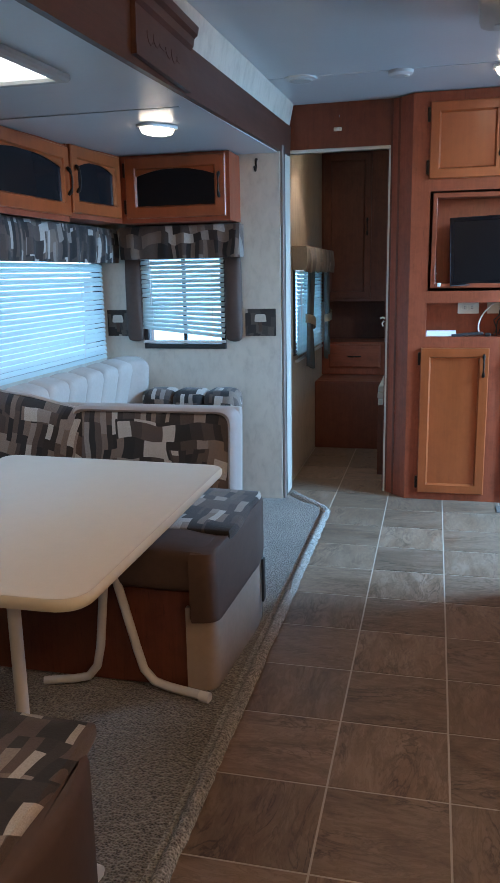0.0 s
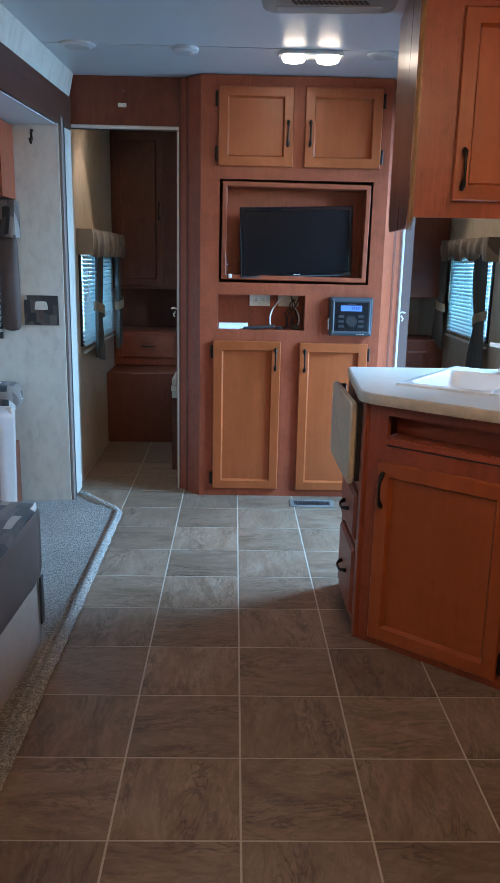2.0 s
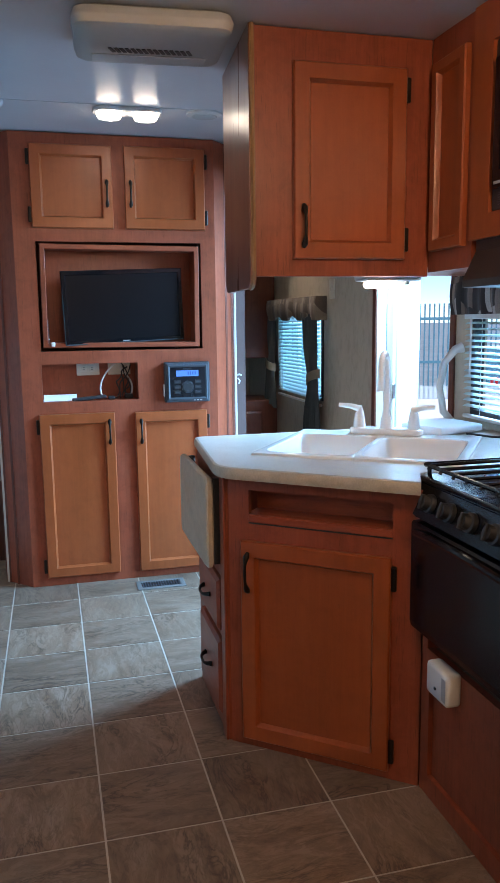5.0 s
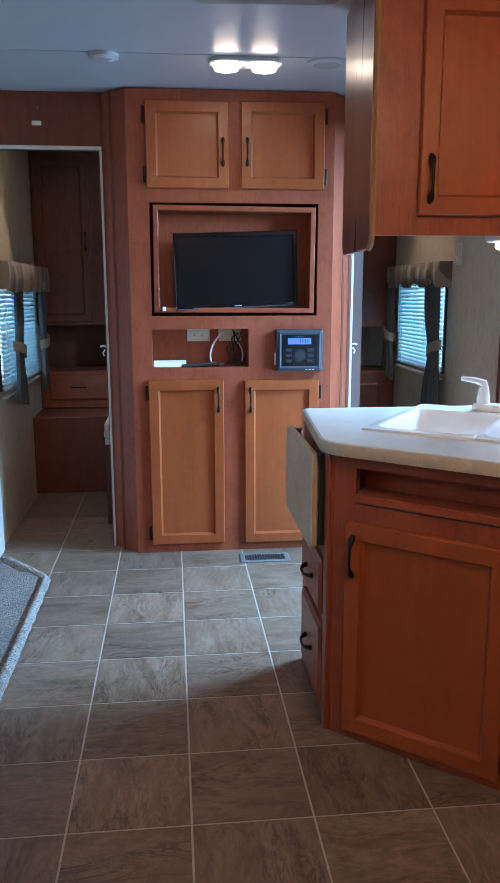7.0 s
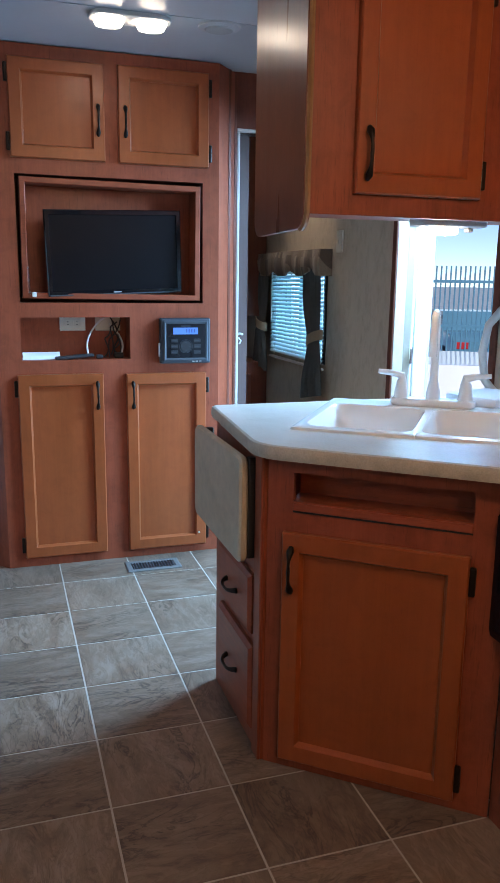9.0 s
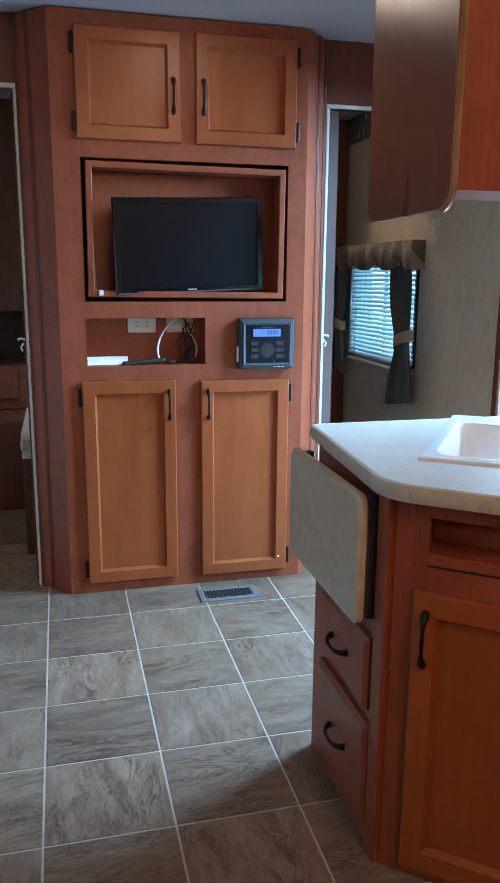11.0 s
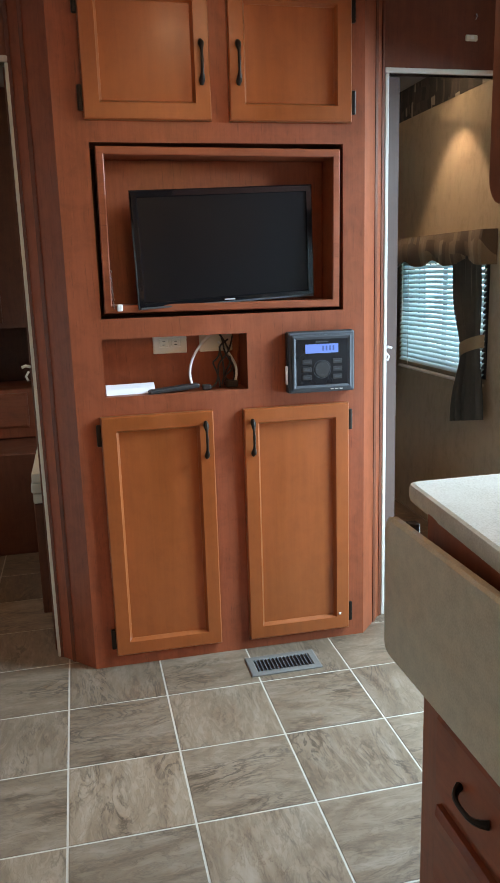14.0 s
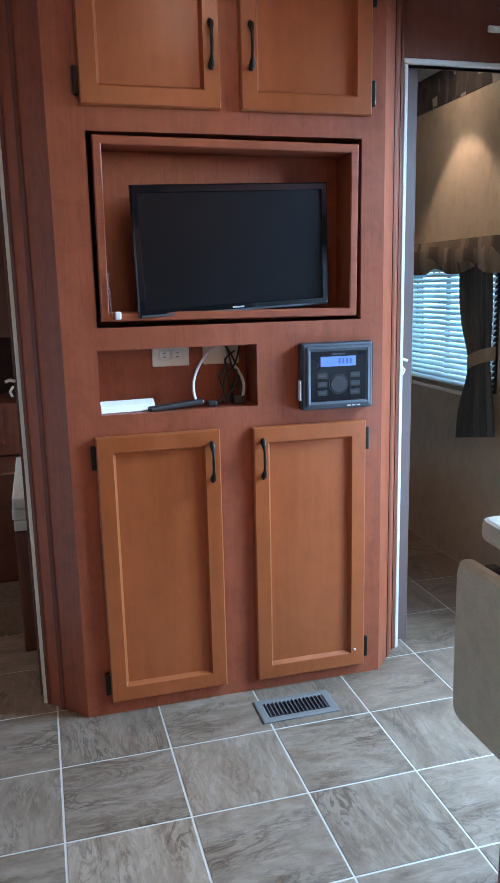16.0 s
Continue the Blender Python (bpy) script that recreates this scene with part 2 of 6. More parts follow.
def carpet_mat(name, a_col, b_col):
    m, n, l, p = material(name)
    v = coords(n, l, shift=False)
    vo = n.new("ShaderNodeTexVoronoi")
    vo.inputs["Scale"].default_value = 150
    l.new(v.outputs[0], vo.inputs["Vector"])
    a = noise_tex(n, l, v, 62, 4, 0.7)
    b = noise_tex(n, l, v, 4, 3)
    r = ramp(n, ((0.3, a_col), (0.65, b_col)))
    l.new(mix(n, l, a.outputs[0], vo.outputs["Distance"], 0.4), r.inputs[0])
    r2 = ramp(n, ((0.3, (0.8,) * 3), (0.7, (1.1,) * 3)))
    l.new(b.outputs[0], r2.inputs[0])
    l.new(mix(n, l, r.outputs[0], r2.outputs[0], 1.0, "MULTIPLY"), p.inputs["Base Color"])
    p.inputs["Roughness"].default_value = 0.95
    p.inputs["Sheen Weight"].default_value = 0.2
    bump(n, l, vo.outputs["Distance"], p, 0.9, 0.006)
    return m


# same carpet for the frayed edge, coloured lighter to carry the door's light
CARPET_LIT_EDGE = carpet_mat("carpet_lit_fray", (0.05, 0.045, 0.04), (0.44, 0.42, 0.385))
CARPET = carpet_mat("carpet", (0.020, 0.017, 0.014), (0.27, 0.240, 0.200))


def patch_fabric(name, stops, k=11.0):
    """Woven patchwork: staggered oblong blocks of unlike browns, some split by thin stripes."""
    m, n, l, p = material(name)
    v = coords(n, l)
    sep = n.new("ShaderNodeSeparateXYZ")
    l.new(v.outputs[0], sep.inputs[0])
    add = n.new("ShaderNodeMath")
    l.new(sep.outputs[1], add.inputs[0])
    l.new(sep.outputs[2], add.inputs[1])
    def warped(src, seed_shift, amount):
        sh = n.new("ShaderNodeVectorMath")
        sh.inputs[1].default_value = (seed_shift, 2.3 * seed_shift, 0.7)
        l.new(v.outputs[0], sh.inputs[0])
        wp = noise_tex(n, l, sh, 5.5, 1)
        ws_ = n.new("ShaderNodeMath")
        ws_.operation = "MULTIPLY_ADD"
        ws_.inputs[1].default_value = amount
        l.new(wp.outputs[0], ws_.inputs[0])
        l.new(src, ws_.inputs[2])
        return ws_
    ws = warped(add.outputs[0], 1.7, 0.09)
    wx = warped(sep.outputs[0], 6.1, 0.06)

    def bricks(a, b, scale, w, h):
        cb = n.new("ShaderNodeCombineXYZ")
        l.new(a, cb.inputs[0])
        l.new(b, cb.inputs[1])
        br = n.new("ShaderNodeTexBrick")
        br.offset = 0.37
        for key, val in (("Color1", (0, 0, 0, 1)), ("Color2", (1, 1, 1, 1)), ("Scale", scale), ("Mortar Size", 0.0), ("Brick Width", w), ("Row Height", h)):
            br.inputs[key].default_value = val
        l.new(cb.outputs[0], br.inputs["Vector"])
        return br.outputs[0]
    b1 = bricks(wx.outputs[0], ws.outputs[0], k, 0.55, 0.85)
    b2 = bricks(ws.outputs[0], wx.outputs[0], k, 1.3, 0.26)
    pick = bricks(wx.outputs[0], ws.outputs[0], k * 0.5, 0.8, 0.7)
    rp = ramp(n, ((0.0, (0, 0, 0)), (0.5, (1, 1, 1))), "CONSTANT")
    l.new(pick, rp.inputs[0])
    r = ramp(n, stops, "CONSTANT")
    l.new(mix(n, l, b1, b2, rp.outputs[0]), r.inputs[0])
    w = noise_tex(n, l, v, 380, 2, 0.6)
    rw = ramp(n, ((0.3, (0.75,) * 3), (0.7, (1.15,) * 3)))
    l.new(w.outputs[0], rw.inputs[0])
    l.new(mix(n, l, r.outputs[0], rw.outputs[0], 1.0, "MULTIPLY"), p.inputs["Base Color"])
    p.inputs["Roughness"].default_value = 0.85
    p.inputs["Sheen Weight"].default_value = 0.15
    bump(n, l, w.outputs[0], p, 0.25, 0.002)
    return m


BROWNS = ((0.0, (0.020, 0.015, 0.014)), (0.20, (0.085, 0.058, 0.048)), (0.38, (0.17, 0.125, 0.10)), (0.50, (0.012, 0.010, 0.010)), (0.62, (0.42, 0.385, 0.35)), (0.74, (0.06, 0.042, 0.036)), (0.86, (0.24, 0.20, 0.175)), (0.94, (0.03, 0.022, 0.02)))
PATCH = patch_fabric("patchwork_fabric", BROWNS, 11.0)
PATCH_VAL = patch_fabric("patchwork_valance", BROWNS, 11.5)
SCALLOP = patch_fabric("tan_valance", ((0.0, (0.20, 0.14, 0.09)), (0.3, (0.28, 0.21, 0.14)), (0.55, (0.13, 0.09, 0.06)), (0.75, (0.33, 0.26, 0.18)), (0.9, (0.24, 0.17, 0.11))), 8.0)
BROWNVINYL = plain("brown_suede", (0.0714, 0.0422, 0.0326), 0.75, 0, 0.15, 40, 0.08)
TAUPE = plain("taupe_suede", (0.30, 0.235, 0.195), 0.8, 0, 0.1, 40, 0.08)
BEIGEF = plain("beige_fabric", (0.40, 0.345, 0.31), 0.85, 0, 0.07, 60, 0.1)
MAUVE = plain("mauve_trim", (0.115, 0.066, 0.056), 0.6)
REGISTER = plain("register_grey", (0.12, 0.11, 0.10), 0.6)
EDGELAM = plain("edge_laminate", (0.47, 0.40, 0.31), 0.4, 0, 0.22, 260, 0.03)
LEAFLAM = plain("leaf_laminate", (0.50, 0.415, 0.30), 0.4, 0, 0.2, 260, 0.03)
CURTAIN = plain("grey_curtain", (0.075, 0.08, 0.075), 0.85, 0, 0.15, 40, 0.06)
TIEBACK = plain("tan_tieback", (0.30, 0.24, 0.16), 0.8, 0, 0.1, 40, 0.05)
ARTM = patch_fabric("border_art", ((0.0, (0.03, 0.026, 0.024)), (0.35, (0.06, 0.05, 0.045)), (0.6, (0.10, 0.085, 0.07)), (0.8, (0.42, 0.38, 0.32)), (0.9, (0.02, 0.02, 0.02))), 14.0)
FLOORDARK = plain("subfloor", (0.08, 0.07, 0.06), 0.8)
OUTWALL = plain("siding", (0.6, 0.6, 0.6), 0.5)
FIXTURE = plain("ceiling_fixture", (0.5, 0.51, 0.52), 0.45)
GRAVEL = plain("gravel", (0.33, 0.38, 0.40), 0.9, 0, 0.25, 3, 0.3)
FENCEM = plain("fence_paint", (0.08, 0.22, 0.30), 0.5)
CARWHITE = plain("car_white", (0.75, 0.76, 0.78), 0.25, 0, 0.02, 3, 0, 0.5)
CARDARK = plain("car_dark", (0.09, 0.22, 0.29), 0.25, 0, 0.02, 3, 0, 0.5)
REDLENS = plain("red_lens", (0.45, 0.02, 0.02), 0.2)


def slat_mat():
    m, n, l, p = material("blind_slat")
    p.inputs["Base Color"].default_value = (0.70, 0.78, 0.78, 1)
    p.inputs["Roughness"].default_value = 0.4
    tr = n.new("ShaderNodeBsdfTranslucent")
    tr.inputs[0].default_value = (0.36, 0.66, 0.66, 1)
    mx = n.new("ShaderNodeMixShader")
    mx.inputs[0].default_value = 0.28
    l.new(p.outputs[0], mx.inputs[1])
    l.new(tr.outputs[0], mx.inputs[2])
    l.new(mx.outputs[0], n["Material Output"].inputs[0])
    return m


SLAT = slat_mat()


def glow(name, color, strength):
    m, n, l, p = material(name)
    p.inputs["Base Color"].default_value = (0.8, 0.8, 0.8, 1)
    p.inputs["Emission Color"].default_value = (*color, 1)
    p.inputs["Emission Strength"].default_value = strength
    return m


LAMPGLOW = glow("lamp_lens", (1.0, 0.84, 0.62), 16)
# strong warm lens for the two added lamps that stay out of view
LAMPUNSEEN = glow("unseen_warm_lens", (1.0, 0.66, 0.38), 90)
LAMPSPOT = glow("downlight_lens", (1.0, 0.86, 0.66), 60)
PANELGLOW = glow("ceiling_panel_lens", (0.93, 1.0, 0.97), 5)
LCD = glow("lcd_blue", (0.07, 0.22, 0.85), 0.75)
LCDTEXT = plain("lcd_digits", (0.04, 0.10, 0.34), 0.4)
LCD.node_tree.nodes["Principled BSDF"].inputs["Base Color"].default_value = (0.05, 0.1, 0.25, 1)


def smoked():
    m, n, l, p = material("smoked_glass")
    p.inputs["Base Color"].default_value = (0.012, 0.012, 0.014, 1)
    p.inputs["Roughness"].default_value = 0.12
    p.inputs["Specular IOR Level"].default_value = 0.09
    return m


SMOKED = smoked()


def clear():
    m, n, l, p = material("window_glass")
    p.inputs["Base Color"].default_value = (0.9, 0.96, 1, 1)
    p.inputs["Roughness"].default_value = 0.02
    p.inputs["Transmission Weight"].default_value = 1.0
    p.inputs["IOR"].default_value = 1.1
    return m


GLASS = clear()

# ---------------------------------------------------------------- mesh helpers


def part(name, bm, mat, parent=None, label="", smooth=False, at=None):
    me = bpy.data.meshes.new(name)
    bmesh.ops.recalc_face_normals(bm, faces=bm.faces[:])
    bm.to_mesh(me)
    bm.free()
    me.materials.append(mat)
    if smooth:
        me.polygons.foreach_set("use_smooth", [True] * len(me.polygons))
        me.set_sharp_from_angle(angle=radians(38))
    ob = new(name, me)
    if parent is not None:
        ob.parent = parent
    if at is not None:
        ob.matrix_basis = at
    if label:
        ob["label"] = label
    return ob


def thing(name, m, label, category, group="", kind=""):
    ob = new(name)
    ob.empty_display_size = 0.05
    ob.matrix_basis = m
    return tagged(ob, label, category, group, kind)


def box(bm, x0, x1, y0, y1, z0, z1, bev=0.0, seg=1):
    m = Matrix.Translation(((x0 + x1) / 2, (y0 + y1) / 2, (z0 + z1) / 2)) @ Matrix.Diagonal((abs(x1 - x0), abs(y1 - y0), abs(z1 - z0), 1))
    vs = bmesh.ops.create_cube(bm, size=1.0, matrix=m)["verts"]
    if bev > 0:
        es = list({e for v in vs for e in v.link_edges})
        bmesh.ops.bevel(bm, geom=es, offset=bev, segments=seg, profile=0.5, affect="EDGES")
    return bm


def boxbm(x0, x1, y0, y1, z0, z1, bev=0.0, seg=1):
    return box(bmesh.new(), x0, x1, y0, y1, z0, z1, bev, seg)


def loops(bm, rings, close=True, cap=True):
    """Bridges rings of equal length; cap closes the first and the last."""
    vr = [[bm.verts.new(c) for c in r] for r in rings]
    k = len(vr[0])
    for a, b in zip(vr, vr[1:]):
        for i in range(k if close else k - 1):
            j = (i + 1) % k
            bm.faces.new((a[i], a[j], b[j], b[i]))
    if cap:
        bm.faces.new(vr[0])
        bm.faces.new(vr[-1])
    return vr


def tube(bm, pts, radii, seg=8, flat=1.0):
    """A round bar along pts, its radius changing from point to point."""
    pts = [Vector(p) for p in pts]
    if not isinstance(radii, (list, tuple)):
        radii = [radii] * len(pts)
    rings, up = [], None
    for i, p in enumerate(pts):
        d = (pts[min(i + 1, len(pts) - 1)] - pts[max(i - 1, 0)]).normalized()
        if up is None:
            up = d.orthogonal().normalized()
        side = d.cross(up).normalized()
        up = side.cross(d).normalized()
        rings.append([p + radii[i] * (math.cos(a) * side + flat * math.sin(a) * up) for a in (2 * math.pi * k / seg for k in range(seg))])
    loops(bm, rings)
    return bm


def ring_frame(bm, w, h, sect):
    """A rectangular frame about the origin in x and z: sect lists (inset from the outline, y)."""
    rings = []
    for ins, y in sect:
        a, b = w / 2 - ins, h / 2 - ins
        rings.append([(-a, y, -b), (a, y, -b), (a, y, b), (-a, y, b)])
    rings.append(rings[0])
    loops(bm, rings, cap=False)
    bmesh.ops.remove_doubles(bm, verts=bm.verts[:], dist=1e-5)
    return bm


def sheet(u_range, z_range, holes, y0, y1):
    """A slab in x and z from y0 to y1 with rectangular holes (u0, u1, z0, z1) right through it."""
    us = sorted({u_range[0], u_range[1], *[c for h in holes for c in h[:2]]})
    zs = sorted({z_range[0], z_range[1], *[c for h in holes for c in h[2:]]})
    us = [u for u in us if u_range[0] <= u <= u_range[1]]
    zs = [z for z in zs if z_range[0] <= z <= z_range[1]]
    bm = bmesh.new()

    def solid(i, j):
        if not (0 <= i < len(us) - 1 and 0 <= j < len(zs) - 1):
            return False
        uc, zc = (us[i] + us[i + 1]) / 2, (zs[j] + zs[j + 1]) / 2
        return not any(a < uc < b and c < zc < d for a, b, c, d in holes)

    def quad(*c):
        bm.faces.new([bm.verts.new(p) for p in c])
    for i in range(len(us) - 1):
        for j in range(len(zs) - 1):
            if not solid(i, j):
                continue
            a, b, c, d = us[i], us[i + 1], zs[j], zs[j + 1]
            quad((a, y0, c), (b, y0, c), (b, y0, d), (a, y0, d))
            quad((a, y1, c), (b, y1, c), (b, y1, d), (a, y1, d))
            if not solid(i - 1, j):
                quad((a, y0, c), (a, y1, c), (a, y1, d), (a, y0, d))
            if not solid(i + 1, j):
                quad((b, y0, c), (b, y1, c), (b, y1, d), (b, y0, d))
            if not solid(i, j - 1):
                quad((a, y0, c), (b, y0, c), (b, y1, c), (a, y1, c))
            if not solid(i, j + 1):
                quad((a, y0, d), (b, y0, d), (b, y1, d), (a, y1, d))
    bmesh.ops.remove_doubles(bm, verts=bm.verts[:], dist=1e-5)
    return bm


def prism(bm, pts, z0, z1):
    loops(bm, [[(x, y, z0) for x, y in pts], [(x, y, z1) for x, y in pts]])
    return bm


def rounded(pts, radii, n=6):
    """A plan outline with its corners rounded."""
    out = []
    for i, p in enumerate(pts):
        r = radii[i] if isinstance(radii, (list, tuple)) else radii
        p, a, b = Vector(p), Vector(pts[i - 1]), Vector(pts[(i + 1) % len(pts)])
        if r <= 0:
            out.append(tuple(p))
            continue
        da, db = (a - p).normalized(), (b - p).normalized()
        s, e = p + da * r, p + db * r
        for k in range(n + 1):
            t = k / n
            q = s * (1 - t) ** 2 + p * 2 * t * (1 - t) + e * t * t
            out.append((q.x, q.y))
    return out


def pillow_prism(bm, pts, z0, z1, r):
    """A prism of a plan outline with softened top and bottom rims."""
    c = Vector((sum(p[0] for p in pts) / len(pts), sum(p[1] for p in pts) / len(pts)))
    rings = []
    for ins, z in ((r, z0), (r * 0.3, z0 + r * 0.3), (0, z0 + r), (0, z1 - r), (r * 0.3, z1 - r * 0.3), (r, z1)):
        ring = []
        for x, y in pts:
            d = Vector((x, y)) - c
            k = max(0.0, 1 - ins / max(d.length, 1e-4))
            ring.append((c.x + d.x * k, c.y + d.y * k, z))
        rings.append(ring)
    loops(bm, rings)
    return bm


def cushion(w, d, h, soft=0.03, n=10, seed=1, bulge=0.012):
    """A stuffed block about the origin with soft edges, a slight swell and uneven surface."""
    bm = bmesh.new()
    bmesh.ops.create_cube(bm, size=2.0)
    bmesh.ops.subdivide_edges(bm, edges=bm.edges[:], cuts=n, use_grid_fill=True)
    half = Vector((w / 2, d / 2, h / 2))
    for v in bm.verts:
        q = Vector([max(-1, min(1, c)) for c in v.co])
        p = Vector([q[i] * half[i] for i in range(3)])
        core = Vector([max(-half[i] + soft, min(half[i] - soft, p[i])) for i in range(3)])
        off = p - core
        if off.length > 1e-6:
            p = core + off.normalized() * min(soft, max(abs(off.x), abs(off.y), abs(off.z)))
        sw = (1 - q.x ** 2) * (1 - q.y ** 2) if abs(q.z) > 0.98 else (1 - q.x ** 2) * (1 - q.z ** 2) if abs(q.y) > 0.98 else 0
        nrm = Vector((0, 0, math.copysign(1, q.z))) if abs(q.z) > 0.98 else Vector((0, math.copysign(1, q.y), 0))
        p += nrm * sw * bulge + noise.noise_vector(p * 9 + Vector((seed * 5.1, 0, 0))) * 0.004
        v.co = p
    return bm


FACE_L = pose(0, 0, 0, 0, 0, -90)   # turns a front (-y) to face -x

# ---------------------------------------------------------------- joinery


def pull(parent, m, length=0.122):
    """A bronze bow pull, upright, with a flared foot at each end."""
    pts, rad = [], []
    for k in range(13):
        t = -1 + 2 * k / 12
        pts.append((0, -0.004 - 0.022 * (1 - abs(t) ** 3), t * length / 2))
        rad.append((0.0050, 0.0045, 0.0042, 0.0046, 0.0072, 0.0098, 0.0060)[abs(k - 6)])
    h = part("handle", tube(bmesh.new(), pts, rad, 10), BRONZE, parent, "dark bronze bow handle", True, m)
    return h


def hinge(parent, m):
    bm = boxbm(-0.008, 0.008, -0.010, 0.003, -0.036, 0.036, 0.004, 2)
    return part("hinge", bm, BRONZE, parent, "", False, m)


DOOR_SECT = ((0.0, 0.0), (0.0, -0.015), (0.004, -0.020), (0.047, -0.020), (0.050, -0.014), (0.055, -0.006), (0.056, 0.0))


def cab_door(parent, x0, x1, z0, z1, y=0.0, hand=None, hinges=None, name="door", pane=None, arch=False, mat=None, border=0.056, pull_z=None):
    """A framed cabinet door on its parent's front, with panel, pull and hinges. hand: side of the pull."""
    w, h = x1 - x0, z1 - z0
    sect = [(i if i < 0.01 else i - 0.056 + border, d) for i, d in DOOR_SECT]
    bm = ring_frame(bmesh.new(), w, h, sect)
    d = part(name, bm, mat or MAPLE, parent, "", False, pose((x0 + x1) / 2, y, (z0 + z1) / 2))
    a, b = w / 2 - border + 0.002, h / 2 - border + 0.002
    part("glass_pane" if pane else "panel", boxbm(-a, a, -0.0040, -0.0005, -b, b), pane or mat or MAPLE, d, "black smoked glass pane" if pane else "")
    if arch:
        bm = bmesh.new()
        top = [(a * t, -0.013, b - 0.036 * t * t) for t in [k / 8 - 1 for k in range(17)]]
        lid = [(p[0], -0.013, b) for p in top]
        for yy in (-0.0135,):
            va = [bm.verts.new((p[0], yy, p[2])) for p in top]
            vb = [bm.verts.new((p[0], yy, p[2])) for p in lid]
            vc = [bm.verts.new((p[0], -0.008, p[2])) for p in top]
            for k in range(16):
                if abs(top[k][2] - b) + abs(top[k + 1][2] - b) > 1e-6:
                    bm.faces.new((va[k], va[k + 1], vb[k + 1], vb[k]))
                bm.faces.new((va[k], va[k + 1], vc[k + 1], vc[k]))
        part("arched_rail", bm, MAPLE_X, d)
    if hand:
        s = 1 if hand == "r" else -1
        pz = pull_z if pull_z is not None else 0.0
        pull(d, pose(s * (w / 2 - border / 2), -0.02, pz))
    if hinges:
        s = 1 if hinges == "r" else -1
        for hz in (-h / 2 + 0.06, h / 2 - 0.06):
            hinge(d, pose(s * (w / 2 + 0.007), -0.004, hz))
    return d


def drawer(parent, x0, x1, z0, z1, y=0.0):
    w, h = x1 - x0, z1 - z0
    bm = loops_panel(w, h)
    d = part("drawer", bm, CHERRY_X, parent, "", False, pose((x0 + x1) / 2, y, (z0 + z1) / 2))
    pts, rad = [], []
    for k in range(13):
        t = -1 + 2 * k / 12
        pts.append((t * 0.05, -0.022 - 0.022 * (1 - t ** 4), -0.006 * (1 - t * t)))
        rad.append(0.0045 + 0.004 * abs(t) ** 3)
    part("handle", tube(bmesh.new(), pts, rad, 8), BRONZE, d, "dark bronze bow handle", True)
    return d


def loops_panel(w, h, t=0.02):
    """A slab front with a shallow chamfer all round."""
    bm = bmesh.new()
    rings = []
    for ins, y in ((0, 0), (0, -t * 0.55), (0.012, -t), (0.02, -t)):
        a, b = w / 2 - ins, h / 2 - ins
        rings.append([(-a, y, -b), (a, y, -b), (a, y, b), (-a, y, b)])
    loops(bm, rings)
    return bm


def screw(parent, m):
    return part("screw", boxbm(-0.004, 0.004, -0.003, 0, -0.004, 0.004, 0.0015), CHROME, parent, "", False, m)


# ---------------------------------------------------------------- window blinds and dressings


def blind(m, w, h, pitch, tilt, label, sag=None, group=""):
    """A slatted blind hanging from the origin, across x, its room side towards -y."""
    b = thing("window_blind", m, label, "blind", group)
    part("headrail", boxbm(-w / 2, w / 2, -0.016, 0.014, -0.028, 0.0, 0.003), WHITEPL, b)
    bm = bmesh.new()
    prof = [(-0.0125, 0.0), (-0.006, 0.0018), (0.0, 0.0024), (0.006, 0.0018), (0.0125, 0.0)]
    lo = [[(sx * w / 2 * 0.995, y, z - 0.0007) for y, z in prof] + [(sx * w / 2 * 0.995, y, z) for y, z in reversed(prof)] for sx in (-1, 1)]
    loops(bm, lo)
    first = part("slat", bm, SLAT, b)
    me = first.data
    count = int((h - 0.05) / pitch)
    for k in range(count):
        ob = first if k == 0 else new("slat", me)
        ob.parent = b
        z = -0.042 - k * pitch
        roll = 0.0
        if sag and k > count - 8:
            roll = sag * (k - count + 8) / 8
        ob.matrix_basis = pose(0, 0, z, tilt + random.uniform(-2, 2), roll + random.uniform(-0.15, 0.15), 0)
    part("bottom_rail", boxbm(-w / 2, w / 2, -0.012, 0.012, -h - 0.014, -h, 0.003), WHITEPL, b, "", False, pose(0, 0, 0))
    for sx in (-0.36, 0.36):
        part("ladder_cord", tube(bmesh.new(), [(sx * w, -0.0135, -0.02), (sx * w, -0.0135, -h)], 0.0012, 5), WHITEPL, b)
    part("wand", tube(bmesh.new(), [(-w / 2 + 0.06, -0.02, -0.02), (-w / 2 + 0.062, -0.022, -h * 0.6)], 0.003, 6), WHITEPL, b)
    return b


def window_unit(name, m, w, h, wall_t=0.04):
    """A dark framed trailer window in its opening: frame, cross bar and panes."""
    wdw = thing(name, m, "trailer window with a thin black metal frame", "window", "", "structure")
    part("window_frame", ring_frame(bmesh.new(), w + 0.03, h + 0.03, ((0, 0), (0, -0.008), (0.006, -0.012), (0.026, -0.012), (0.03, 0.0), (0.03, 0.03), (0.0, 0.03))), BLACKPL, wdw)
    part("meeting_rail", boxbm(-0.01, 0.01, 0.006, 0.022, -h / 2, h / 2), BLACKPL, wdw)
    for s in (-1, 1):
        g = part("pane", boxbm(min(0, s * w / 2), max(0, s * w / 2), 0.011, 0.015, -h / 2, h / 2), GLASS, wdw)
        g.visible_shadow = False
    return wdw


